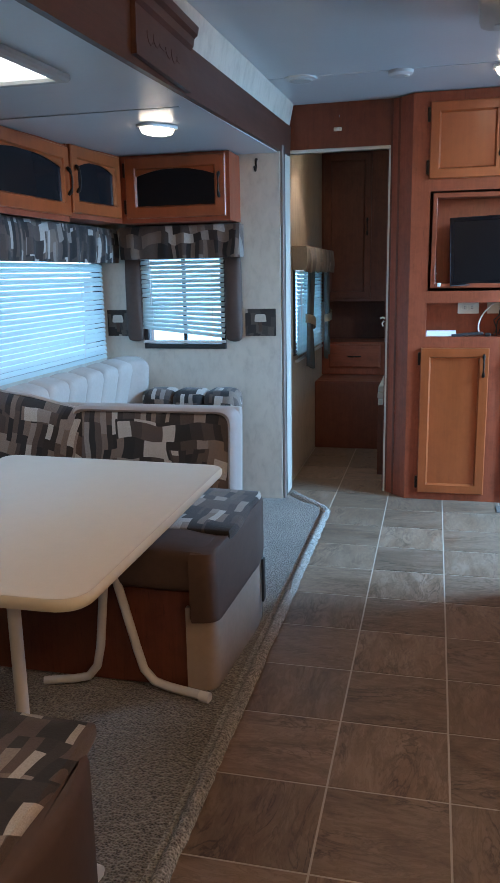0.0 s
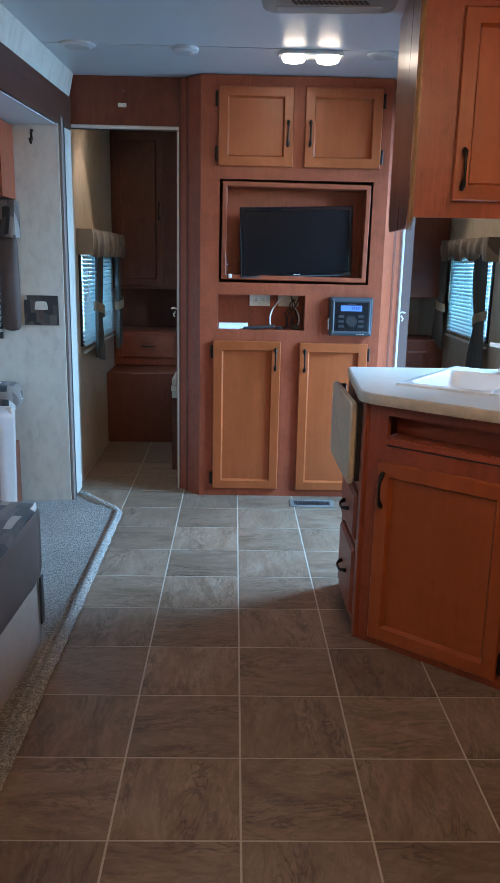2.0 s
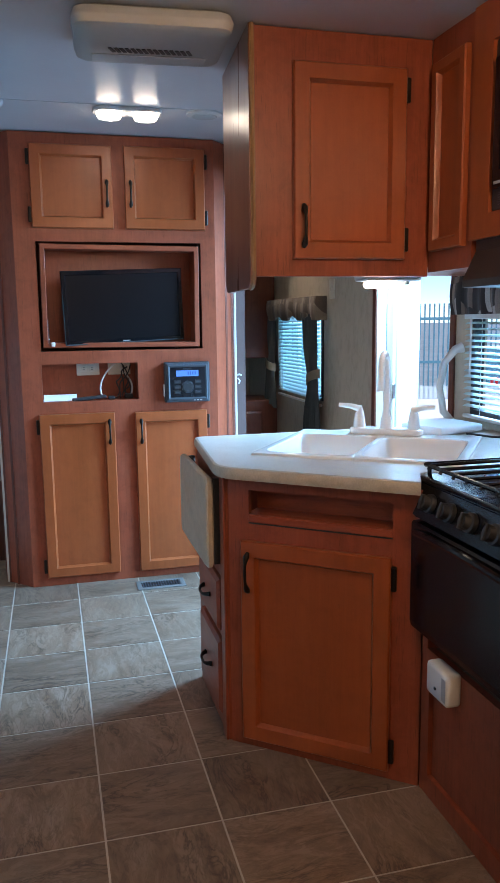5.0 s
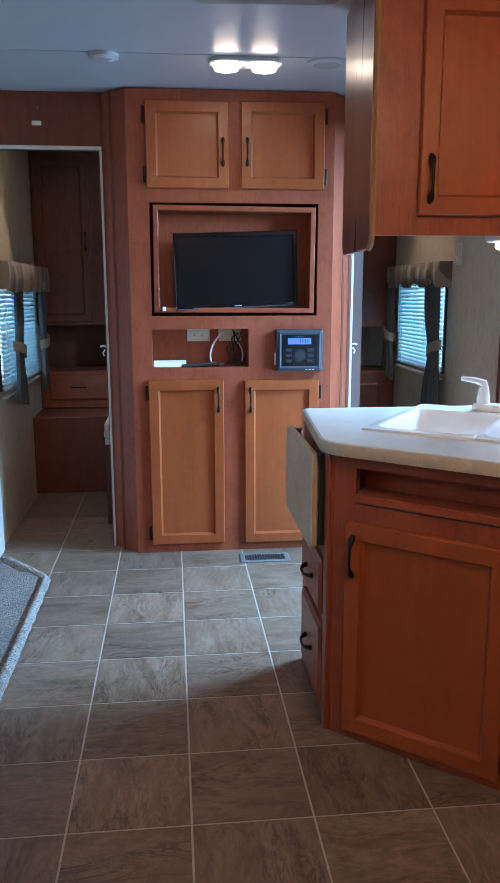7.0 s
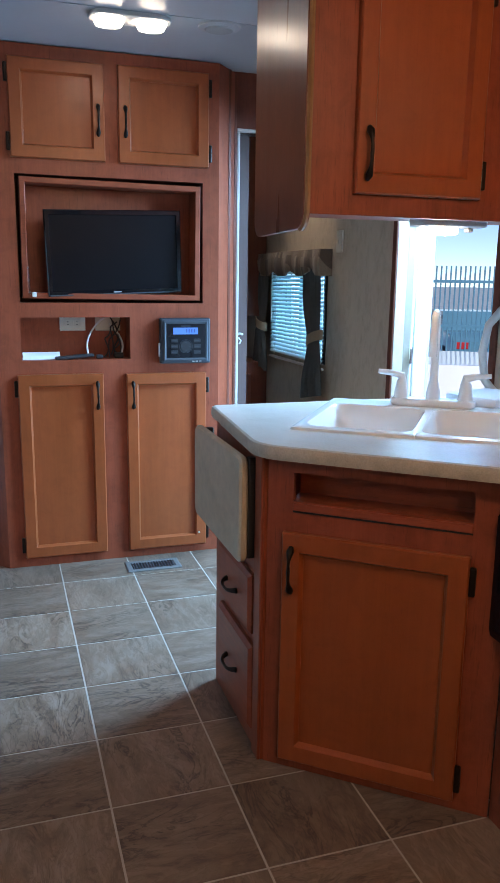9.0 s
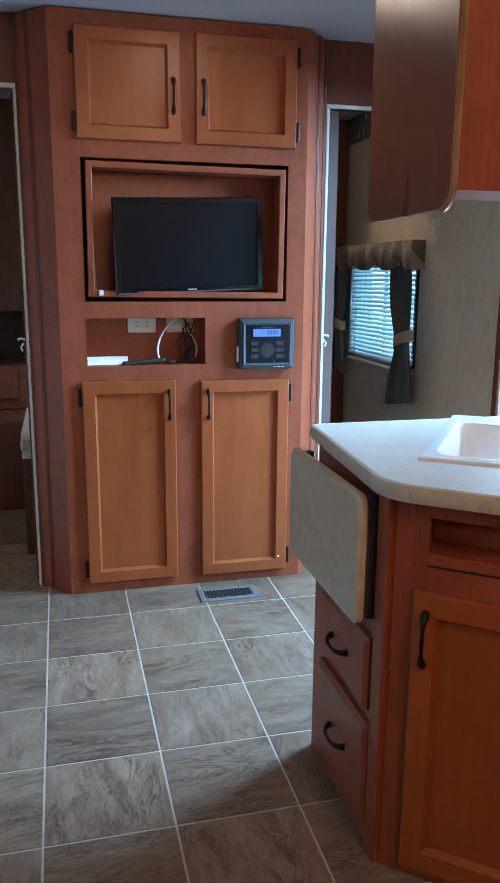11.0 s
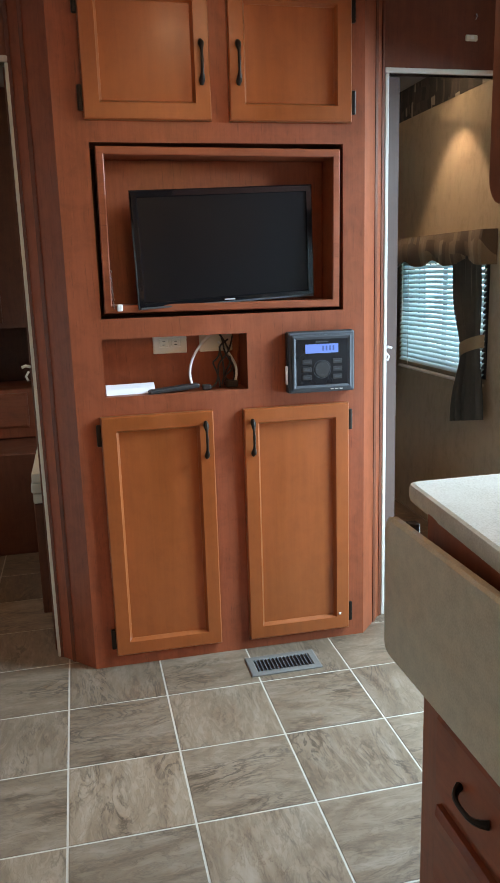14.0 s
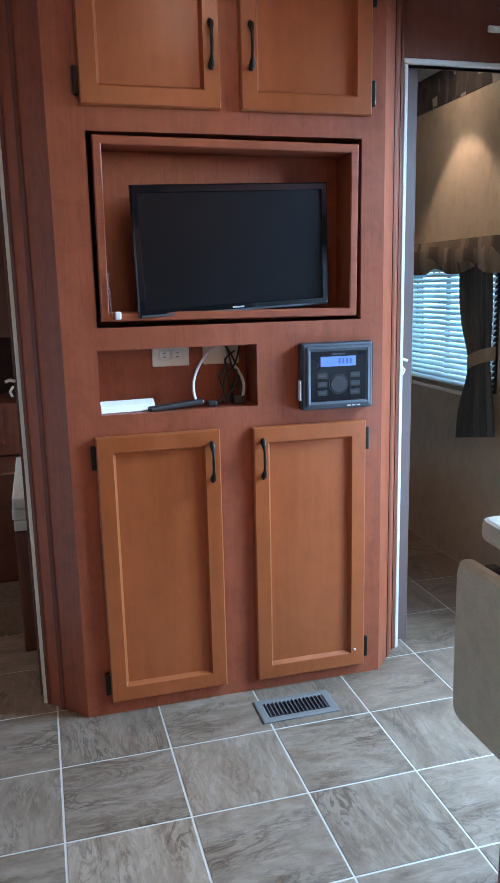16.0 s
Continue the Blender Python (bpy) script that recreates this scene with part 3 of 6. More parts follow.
def valance(m, w, h, mat, label, gathers=9, depth=0.07, scallop=0.0, group=""):
    """A padded fabric valance box with soft folds and returns at its ends."""
    v = thing("valance", m, label, "valance", group)
    bm = bmesh.new()
    n = gathers * 6
    rings = []
    for zi in range(7):
        t = zi / 6
        ring = []
        for k in range(n + 1):
            u = k / n
            f = math.sin(u * gathers * 2 * math.pi) * 0.006 + math.sin(u * gathers * 4.3 + 1) * 0.003
            drop = scallop * abs(math.sin(u * gathers * math.pi / 2)) * t
            ring.append((-w / 2 + w * u, -depth + f * (0.3 + t) - 0.008 * math.sin(t * math.pi), -h * t - drop))
        ring = [(-w / 2, 0, ring[0][2])] + ring + [(w / 2, 0, ring[-1][2])]
        rings.append(ring)
    back = [[(max(-w / 2 + 0.006, min(w / 2 - 0.006, x)), y + 0.012 if 0 < i < len(r) - 1 else y, z) for i, (x, y, z) in enumerate(r)] for r in reversed(rings)]
    loops(bm, rings + back, close=False, cap=False)
    part("fabric", bm, mat, v, "", True)
    part("top_board", boxbm(-w / 2 + 0.008, w / 2 - 0.008, -depth + 0.016, 0, -0.014, -0.002), mat, v)
    return v


def tied_curtain(m, w, h, side, group):
    """A curtain panel drawn to one side and gathered at mid height by a flat tie band."""
    c = thing("curtain", m, "dark grey curtain panel gathered by a tan tie", "curtain", group)
    bm = bmesh.new()
    rings = []
    for zi in range(19):
        t = zi / 18
        g = math.exp(-((t - 0.56) / 0.2) ** 2)
        width = w * (1 - 0.42 * g) * (0.92 + 0.16 * t)
        shift = side * w * (0.16 * t + 0.12 * g)
        ring = []
        for k in range(41):
            u = k / 40 - 0.5
            fold = math.sin(u * 34 + 0.8 * math.sin(t * 3)) * 0.011 * (0.6 + 0.4 * t) + math.sin(u * 13 + 1.0) * 0.006
            ring.append((u * width + shift, -0.03 - fold, -h * t - 0.05 * t * (0.5 - side * u)))
        rings.append(ring)
    back = [[(x, y + 0.007, z) for x, y, z in r] for r in reversed(rings)]
    loops(bm, rings + back, close=False, cap=False)
    part("fabric", bm, CURTAIN, c, "", True)
    bm = bmesh.new()
    cx = side * w * 0.2
    rings = []
    for k in range(13):
        a = math.pi * k / 12
        x, y = cx - math.cos(a) * w * 0.36, -0.012 - math.sin(a) * 0.05
        z = -h * 0.56 + side * (x - cx) * 0.35
        rings.append([(x, y, z - 0.028), (x, y, z + 0.028), (x * 0.99, y + 0.005, z + 0.028), (x * 0.99, y + 0.005, z - 0.028)])
    loops(bm, rings)
    part("tie_band", bm, TIEBACK, c, "tan fabric tie band", True)
    return c

# ---------------------------------------------------------------- large structure
SLOPE = 0.034


def ceil_z(y, base=2.208):
    return base + SLOPE * (y - 4.6)


def structure(name, bm, mat, label, category, m=None, smooth=False):
    return tagged(part(name, bm, mat, None, label, smooth, m), "", category, "", "structure")


def wall(name, m, u, z, holes, mat, label, t=0.05):
    """A wall whose room side is local y = 0, facing -y."""
    return structure(name, sheet(u, z, holes, 0.0, t), mat, label, "wall", m)


def slab(x0, x1, y0, y1, zf, t):
    bm = bmesh.new()
    loops(bm, [[(x0, y0, zf(y0)), (x1, y0, zf(y0)), (x1, y1, zf(y1)), (x0, y1, zf(y1))],
               [(x0, y0, zf(y0) + t), (x1, y0, zf(y0) + t), (x1, y1, zf(y1) + t), (x0, y1, zf(y1) + t)]])
    return bm


RW = 1.62
# right side wall of the trailer, seen from inside: local x runs to -y
wall("wall_east", pose(RW, 0, 0) @ FACE_L, (-7.0, 2.0), (0, 2.4),
     [(-4.385, -3.63, 0.02, 1.95), (-3.44, -2.55, 0.95, 1.335), (-6.03, -5.19, 0.84, 1.36)], WALLP2, "tan mottled wallpaper side wall")
wall("wall_west", pose(-0.86, 0, 0, 0, 0, 90), (4.47, 7.0), (0, 2.4), [(4.98, 6.02, 0.80, 1.33)], WALLP2, "tan mottled wallpaper side wall")
wall("wall_west_rear", pose(-0.86, 0, 0, 0, 0, 90), (-2.0, 0.35), (0, 2.4), [], WALLP, "pale mottled wallpaper side wall")
wall("wall_south", pose(0, -2.0, 0, 0, 0, 180), (-1.7, 1.0), (0, 2.4), [], WALLP, "pale mottled wallpaper rear wall")
wall("wall_north", pose(0, 7.0, 0), (-1.0, 1.75), (0, 2.4), [], WALLP2, "tan mottled wallpaper end wall")
# slide-out box
SLX, SLY = -1.88, 4.42
wall("wall_slide_end", pose(0, SLY, 0), (SLX - 0.05, -0.83), (0, 1.99), [(-1.62, -1.16, 0.90, 1.45)], WALLP, "pale mottled wallpaper slide-out end wall")
wall("wall_slide_side", pose(SLX, 0, 0, 0, 0, 90), (0.3, SLY), (0, 1.99), [(2.05, 4.36, 0.86, 1.50)], WALLP, "pale mottled wallpaper slide-out side wall")
wall("wall_slide_rear", pose(0, 0.35, 0, 0, 0, 180), (0.84, -SLX), (0, 1.99), [], WALLP, "pale mottled wallpaper slide-out wall")
bm = slab(SLX - 0.05, -0.842, 0.3, SLY + 0.05, lambda y: 1.922 + 0.03 * (y - 4.42), 0.05)
structure("ceiling_slide", bm, CEIL, "white vinyl slide-out ceiling", "ceiling")
bm = slab(-0.86, RW + 0.05, -2.05, 4.74, ceil_z, 0.04)
loops(bm, [[(-0.85, y, ceil_z(y) - 0.0025), (RW, y, ceil_z(y) - 0.0025), (RW, y + 0.022, ceil_z(y + 0.022) - 0.0025), (-0.85, y + 0.022, ceil_z(y + 0.022) - 0.0025)][::1] for y in (4.02,)] * 1 +
      [[(-0.85, 4.02, ceil_z(4.02) + 0.001), (RW, 4.02, ceil_z(4.02) + 0.001), (RW, 4.042, ceil_z(4.042) + 0.001), (-0.85, 4.042, ceil_z(4.042) + 0.001)]])
structure("ceiling", bm, CEIL, "white vinyl trailer ceiling with a flat seam strip", "ceiling")
structure("ceiling_bedroom", boxbm(-0.86, RW + 0.05, 4.74, 7.05, 2.215, 2.255), CEIL, "white vinyl bedroom ceiling", "ceiling")
structure("seam_strip", boxbm(-1.87, -0.90, 2.97, 2.99, 1.8745, 1.8765), CEIL, "white seam strip on the slide-out ceiling", "trim")

# beam along the slide-out opening: dark board below, wallpapered strip above
bm = bmesh.new()
for x0, x1, a, b in ((-0.84, -0.82, -0.029, 0.125),):
    loops(bm, [[(x0, y, 1.905 + 0.033 * (y - 2.87) + a), (x1, y, 1.905 + 0.033 * (y - 2.87) + a), (x1 + 0.006, y, 1.905 + 0.033 * (y - 2.87) + b), (x0, y, 1.905 + 0.033 * (y - 2.87) + b)] for y in (-2.0, 4.68)])
structure("slide_beam", bm, BEAMWOOD, "dark stained wooden beam above the slide-out", "beam")
bm = bmesh.new()
loops(bm, [[(-0.87, y, 2.03 + 0.033 * (y - 2.87)), (-0.826, y, 2.03 + 0.033 * (y - 2.87)), (-0.80, y, ceil_z(y) - 0.001), (-0.87, y, ceil_z(y) - 0.001)] for y in (-2.0, 4.69)])
structure("beam_fascia", bm, WALLP, "pale wallpaper strip between beam and ceiling", "trim")
cap = thing("beam_bracket", pose(-0.82, 2.545, 1.955), "dark carved wooden bracket on the beam", "bracket")
bm = bmesh.new()
prof = [(0.0, -0.075), (0.018, -0.075), (0.020, 0.05), (0.030, 0.062), (0.034, 0.085), (0.046, 0.095), (0.05, 0.118), (0.0, 0.118)]
loops(bm, [[(px, y, pz) for px, pz in prof] for y in (-0.22, 0.26)])
part("body", bm, BEAMWOOD, cap)
bm = tube(bmesh.new(), [(0.0180, -0.15 + 0.0065 * i + 0.012 * math.cos(i * 0.8), -0.01 + 0.018 * math.sin(i * 0.8) * (0.6 + 0.4 * math.sin(i * 0.23))) for i in range(46)], 0.0028, 6)
part("carving", bm, BEAMWOOD, cap, "carved scroll strokes")

# partition with two bedroom doorways
HEAD = 1.955
wall("partition", pose(0, 4.735, 0), (-0.86, RW), (0, 2.24), [(-0.845, -0.262, 0.0, HEAD), (0.947, RW, 0.0, HEAD)], PARTWOOD, "dark cherry veneer partition with two doorways", 0.035)


def door_trim(name, x0, x1, bars):
    d = thing(name, pose(0, 4.735, 0), "thin white painted trim round an open doorway", "door frame", "", "structure")
    for a, b, c, e in bars:
        part("trim_bar", boxbm(a, b, -0.012, 0.04, c, e, 0.003), WHITEFR, d)
    return d


door_trim("door_frame_1", -0.845, -0.262, [(-0.276, -0.258, 0.0, HEAD - 0.001), (-0.845, -0.258, HEAD, HEAD + 0.018)])
door_trim("door_frame_2", 0.947, 1.545, [(0.946, 0.961, 0.0, HEAD - 0.001), (0.946, RW - 0.002, HEAD, HEAD + 0.016)])
# slide-out corner post with its seal
p = thing("slide_post", pose(-0.845, 4.44, 0), "white post with a dark rubber seal at the slide-out end", "post", "", "structure")
part("post", boxbm(-0.008, 0.018, 0.0, 0.27, 0.0, 1.96, 0.003), WHITEFR, p)
part("seal", boxbm(0.0185, 0.027, 0.05, 0.075, 0.0, 1.96), BLACKPL, p)
part("flange", boxbm(0.019, 0.032, -0.012, 0.03, 0.0, 1.96, 0.003), FLANGE, p, "dull mauve flange")

for nm, x in (("door_1", -0.285), ("door_2", 0.972)):
    s = -1 if x < 0 else 1
    d = thing(nm, pose(x, 4.80, 0), "dark cherry sliding door edge with a white catch", "door", "", "structure")
    part("leaf_edge", boxbm(-0.006, 0.045 * s + 0.006, -0.02, 0.010, 0.0, HEAD, 0.002) if s > 0 else boxbm(0.0, 0.03, -0.02, 0.01, 0.0, HEAD, 0.002), MAUVE if s > 0 else DARKWOOD, d)
    bm = tube(bmesh.new(), [(0.0, -0.02, 1.03), (0.012 * s, -0.034, 1.035), (0.026 * s, -0.036, 1.03)], 0.005, 7)
    tube(bm, [(0.004 * s, -0.03, 1.015), (0.014 * s, -0.038, 1.0), (0.008 * s, -0.036, 0.985)], 0.004, 7)
    part("catch", bm, WHITEPL, d, "white plastic catch", True)

# bedroom floor and subfloor
structure("subfloor", boxbm(-1.93, RW + 0.05, -2.05, 7.05, -0.12, -0.012), FLOORDARK, "subfloor of the trailer", "floor")
floor = structure("floor", boxbm(-0.86, RW, -2.0, 7.0, -0.011, -0.0015), GROUT, "slate-look vinyl floor with pale joints", "floor")

# carpet of the slide-out: woven loops, bound edge
bm = bmesh.new()
nx, ny = 50, 150
vs = {}
for i in range(nx + 1):
    for j in range(ny + 1):
        x, y = SLX + (-0.585 - SLX) * i / nx, 0.35 + (4.35 - 0.35) * j / ny
        if y > SLY - 0.05:
            y = SLY - 0.01
        vs[i, j] = bm.verts.new((x, y, 0.016 + 0.004 * noise.noise(Vector((x * 22, y * 22, 0))) + 0.003 * noise.noise(Vector((x * 3, y * 3, 5)))))
for i in range(nx):
    for j in range(ny):
        bm.faces.new((vs[i, j], vs[i + 1, j], vs[i + 1, j + 1], vs[i, j + 1]))
carpet = structure("carpet", bm, CARPET, "grey-beige loop carpet of the slide-out floor", "carpet", None, True)
# bound, frayed edge strip that runs forward and turns in at the doorway
bm = bmesh.new()
edge = [(-0.526, 0.35), (-0.526, 4.25), (-0.548, 4.30), (-0.80, 4.60)]
inner = [(-0.60, 0.35), (-0.60, 4.22), (-0.62, 4.25), (-0.845, 4.53)]
pin, pout = [], []
for (ax, ay), (bx, by), (cx, cy), (dx, dy) in zip(edge, edge[1:], inner, inner[1:]):
    k = max(2, int(math.hypot(bx - ax, by - ay) / 0.015))
    for i in range(k):
        t = i / k
        jx = 0.006 * noise.noise(Vector((ay * 9 + t * 80, ax * 9, 0)))
        pout.append((ax + (bx - ax) * t + jx, ay + (by - ay) * t))
        pin.append((cx + (dx - cx) * t, cy + (dy - cy) * t))
rings = []
for (ox, oy), (ix, iy) in zip(pout, pin):
    ring = []
    for k in range(9):
        t = k / 8
        h = 0.003 + 0.024 * max(0.0, math.sin(math.pi * min(1, t * 1.6 + 0.02))) ** 0.6 if t < 0.62 else 0.002
        h += 0.004 * noise.noise(Vector((ox * 60 + k * 3, oy * 60, 2)))
        ring.append((ox + (ix - ox) * t, oy + (iy - oy) * t, max(0.001, h)))
    rings.append(ring)
loops(bm, rings, close=False, cap=False)
part("edge_roll", bm, CARPET_LIT_EDGE, carpet, "rolled and frayed carpet edge", True)
bm = bmesh.new()
prism(bm, [(-0.60, 4.20), (-0.60, 4.24), (-0.83, 4.52), (-0.90, 4.41), (-1.2, 4.41), (-1.2, 4.20)], 0.004, 0.0155)
part("carpet_corner", bm, CARPET, carpet)

# ---------------------------------------------------------------- entertainment cabinet
CX0, CX1, CY = -0.145, 0.826, 4.6
CTOP = 2.204
cab = thing("entertainment_cabinet", pose(0, CY, 0), "tall cherry veneer cabinet with maple doors and niches", "cabinet")
TVN = (-0.046, 0.752, 1.185, 1.708)
NIC = (-0.050, 0.418, 0.937, 1.122)
part("face_frame", sheet((CX0, CX1), (0.0, CTOP), [TVN, NIC], 0.0, 0.02), CHERRY, cab)
for s, a, b in ((-1, CX0, -0.268), (1, CX1, 0.945)):
    bm = bmesh.new()
    prism(bm, [(a, 0.0), (b, 0.134), (b, 0.15), (a, 0.02)], 0.0, CTOP)
    part("corner_panel", bm, CHERRY, cab)
    bm = bmesh.new()
    for f in (0.55, 0.9):
        x, y = a + (b - a) * f, 0.134 * f
        prism(bm, [(x, y - 0.004), (x - 0.012 * -s, y + 0.008 - 0.004), (x + 0.012 * s, y + 0.02), (x, y + 0.02)], 0.0, CTOP)
    part("corner_bead", bm, PARTWOOD, cab)


def niche(n, d, mat, name):
    x0, x1, z0, z1 = n
    part(name + "_side", boxbm(x0 - 0.012, x0, 0.021, d, z0 - 0.012, z1 + 0.012), mat, cab)
    part(name + "_side", boxbm(x1, x1 + 0.012, 0.021, d, z0 - 0.012, z1 + 0.012), mat, cab)
    part(name + "_bottom", boxbm(x0, x1, 0.021, d, z0 - 0.012, z0), mat, cab)
    part(name + "_top", boxbm(x0, x1, 0.021, d, z1, z1 + 0.012), mat, cab)
    part(name + "_back", boxbm(x0 - 0.012, x1 + 0.012, d, d + 0.012, z0 - 0.012, z1 + 0.012), mat, cab)


# television niche lined in a darker wood than the face frame
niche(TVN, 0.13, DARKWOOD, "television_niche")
niche(NIC, 0.12, CHERRY, "shelf_niche")
# inner tilting box frame round the television
bm = ring_frame(bmesh.new(), 0.770, 0.495, ((0, 0.012), (0, -0.004), (0.003, -0.007), (0.021, -0.007), (0.024, -0.004), (0.024, 0.12), (0, 0.12)))
part("television_box", bm, CHERRY_X, cab, "", False, pose(0.353, 0.0, 1.447, 0, 0.5, 0))
part("box_back", boxbm(-0.372, 0.372, 0.104, 0.112, -0.235, 0.235), CHERRY, cab, "", False, pose(0.353, 0.0, 1.447))
# doors
cab_door(cab, -0.056, 0.326, 1.770, 2.152, 0.0, "r", "l", pull_z=-0.03)
cab_door(cab, 0.383, 0.776, 1.770, 2.156, 0.0, "l", "r", pull_z=-0.03)
cab_door(cab, -0.072, 0.294, 0.045, 0.876, 0.0, "r", "l", pull_z=0.32)
d_ = cab_door(cab, 0.396, 0.765, 0.040, 0.872, 0.0, "l", "r", pull_z=0.32)
part("bumper_dot", boxbm(0.145, 0.153, -0.0225, -0.0195, -0.360, -0.352, 0.001), WHITEPL, d_)
# sliding chain stay
ch = thing("stay_chain", pose(-0.008, CY - 0.012, 1.33), "thin metal stay chain with a white stop", "chain")
for k in range(14):
    bm = tube(bmesh.new(), [(0.0025 * math.cos(a), 0, 0.0045 * math.sin(a)) for a in [i * math.pi / 4 for i in range(9)]], 0.001, 4)
    part("link", bm, CHROME, ch, "", False, pose(0.0003 * k, 0, -0.0085 * k, 0, 0, 90 * (k % 2)))
part("stop", boxbm(0.012, 0.03, -0.008, 0.004, -0.122, -0.10, 0.004, 2), WHITEPL, ch)

# television on its bracket
GLOSSB = plain("gloss_bezel", (0.006, 0.006, 0.007), 0.07, 0, 0.05, 20, 0.0)
tv = thing("television", pose(0.363, CY + 0.018, 1.400, 3.0, -2.2, 6.5), "black flat-screen television with glossy bezel, switched off", "television")
part("housing", boxbm(-0.296, 0.296, 0.0, 0.030, -0.177, 0.177, 0.008, 2), BLACKPL, tv)
part("bezel", ring_frame(bmesh.new(), 0.600, 0.358, ((0, 0.004), (0, -0.006), (0.004, -0.010), (0.020, -0.010), (0.023, -0.004), (0.023, 0.004))), GLOSSB, tv)
part("screen", boxbm(-0.279, 0.279, -0.005, 0.0, -0.158, 0.158), SCREEN, tv, "dark matte screen")
part("chin_strip", boxbm(-0.293, 0.293, -0.013, -0.0105, -0.178, -0.172, 0.001), SLATEPL, tv, "thin grey chin strip")
part("badge", boxbm(-0.018, 0.018, -0.0125, -0.0105, -0.169, -0.1645), GREYPL2, tv, "small silver badge bar")
part("wall_bracket", boxbm(-0.06, 0.06, 0.030, 0.062, -0.06, 0.06, 0.004), BLACKPL, tv)

# wall stereo
st = thing("wall_stereo", pose(0.664, CY, 1.018), "dark grey wall stereo with a lit blue display", "stereo")
part("case", boxbm(-0.116, 0.116, -0.026, 0.0, -0.102, 0.102, 0.004), BLACKPL, st)
part("face_frame", boxbm(-0.115, 0.115, -0.0345, -0.0262, -0.101, 0.101, 0.006, 2), SLATEPL, st, "slate-grey front frame")
part("face_rim", ring_frame(bmesh.new(), 0.206, 0.180, ((0, -0.033), (0, -0.038), (0.006, -0.040), (0.014, -0.037), (0.014, -0.033))), SLATEPL, st)
part("face_plate", boxbm(-0.089, 0.089, -0.0375, -0.034, -0.076, 0.076), BLACK, st)
part("name_bar", boxbm(-0.022, 0.022, -0.0384, -0.0376, 0.065, 0.069), SLATEPL, st)
part("display", boxbm(-0.058, 0.056, -0.0395, -0.038, 0.030, 0.060), LCD, st, "lit blue display")
for k in range(4):
    part("digit_bar", boxbm(0.000 + k * 0.012, 0.006 + k * 0.012, -0.0400, -0.0396, 0.038, 0.054), LCDTEXT, st)
part("knob_ring", tube(bmesh.new(), [(0.030 * math.cos(a), -0.0385, -0.024 + 0.030 * math.sin(a)) for a in [i * math.pi / 14 for i in range(29)]], 0.0011, 5), SLATEPL, st, "", True)
kn = part("knob", tube(bmesh.new(), [(0, -0.0375, -0.024), (0, -0.041, -0.024)], [0.027, 0.025], 24), BLACKPL, st, "", True)
for qx, qz in ((0.018, 0), (-0.018, 0), (0, 0.018), (0, -0.018)):
    part("mark", boxbm(qx - 0.0035, qx + 0.0035, -0.0416, -0.0411, -0.024 + qz - 0.0012, -0.024 + qz + 0.0012), SLATEPL, kn)
for bx, bz in [(sx * 0.053, z) for sx in (-1, 1) for z in (0.002, -0.024, -0.050)]:
    bt = part("button", boxbm(bx - 0.016, bx + 0.016, -0.0395, -0.0375, bz - 0.008, bz + 0.008, 0.001), BLACKPL, st)
    part("legend_bar", boxbm(bx - 0.010, bx + 0.010, -0.0401, -0.0396, bz - 0.0018, bz + 0.0018), SLATEPL, bt)
    part("key_line", boxbm(bx - 0.016, bx + 0.016, -0.0401, -0.0396, bz + 0.0068, bz + 0.0080), GREYPL, bt)
for k in range(3):
    part("legend_bar", boxbm(0.03 + k * 0.016, 0.041 + k * 0.016, -0.0355, -0.0342, -0.094, -0.088), WHITEPL, st)
part("side_tab", boxbm(-0.121, -0.1165, -0.03, -0.012, -0.07, -0.01), WHITEPL, st)

# niche contents


def outlet(m, label, sockets=True):
    o = thing("wall_outlet", m, label, "outlet")
    part("cover_plate", boxbm(-0.057, 0.057, -0.006, 0.0, -0.035, 0.035, 0.003, 2), ALMOND, o)
    if sockets:
        for sx in (-0.02, 0.02):
            s = part("socket", boxbm(sx - 0.016, sx + 0.016, -0.0085, -0.006, -0.014, 0.014, 0.003, 2), ALMOND, o)
            for q in (-0.006, 0.005):
                part("slot", boxbm(sx - 0.005, sx + 0.004, -0.0092, -0.0086, q - 0.001, q + 0.0014), BLACKPL, s)
    return o


outlet(pose(0.178, CY + 0.12, 1.092), "almond duplex power outlet plate")
outlet(pose(0.335, CY + 0.12, 1.092), "almond plate with cable sockets", False)
cb = thing("white_cable", pose(0, CY, 0), "looped white coaxial cable in the niche", "cable")
part("cord", tube(bmesh.new(), [(0.318 - 0.010 * math.sin(t * 3.1), 0.108 - 0.03 * t, 1.115 - 0.03 * t) if t < 0.01 else (0.318 - 0.085 * math.sin(t * 1.9) ** 0.8, 0.105 - 0.06 * t, 1.115 - 0.155 * t) for t in [k / 14 for k in range(15)]], 0.0045, 7), WHITEPL, cb, "", True)
part("cord", tube(bmesh.new(), [(0.340 + 0.055 * math.sin(t * 2.4), 0.105 - 0.05 * t, 1.09 - 0.148 * t - 0.0) for t in [k / 14 for k in range(15)]], 0.0045, 7), WHITEPL, cb, "", True)
cb = thing("black_cables", pose(0, CY, 0), "tangle of black cables and adapters in the niche", "cable")
random.seed(4)
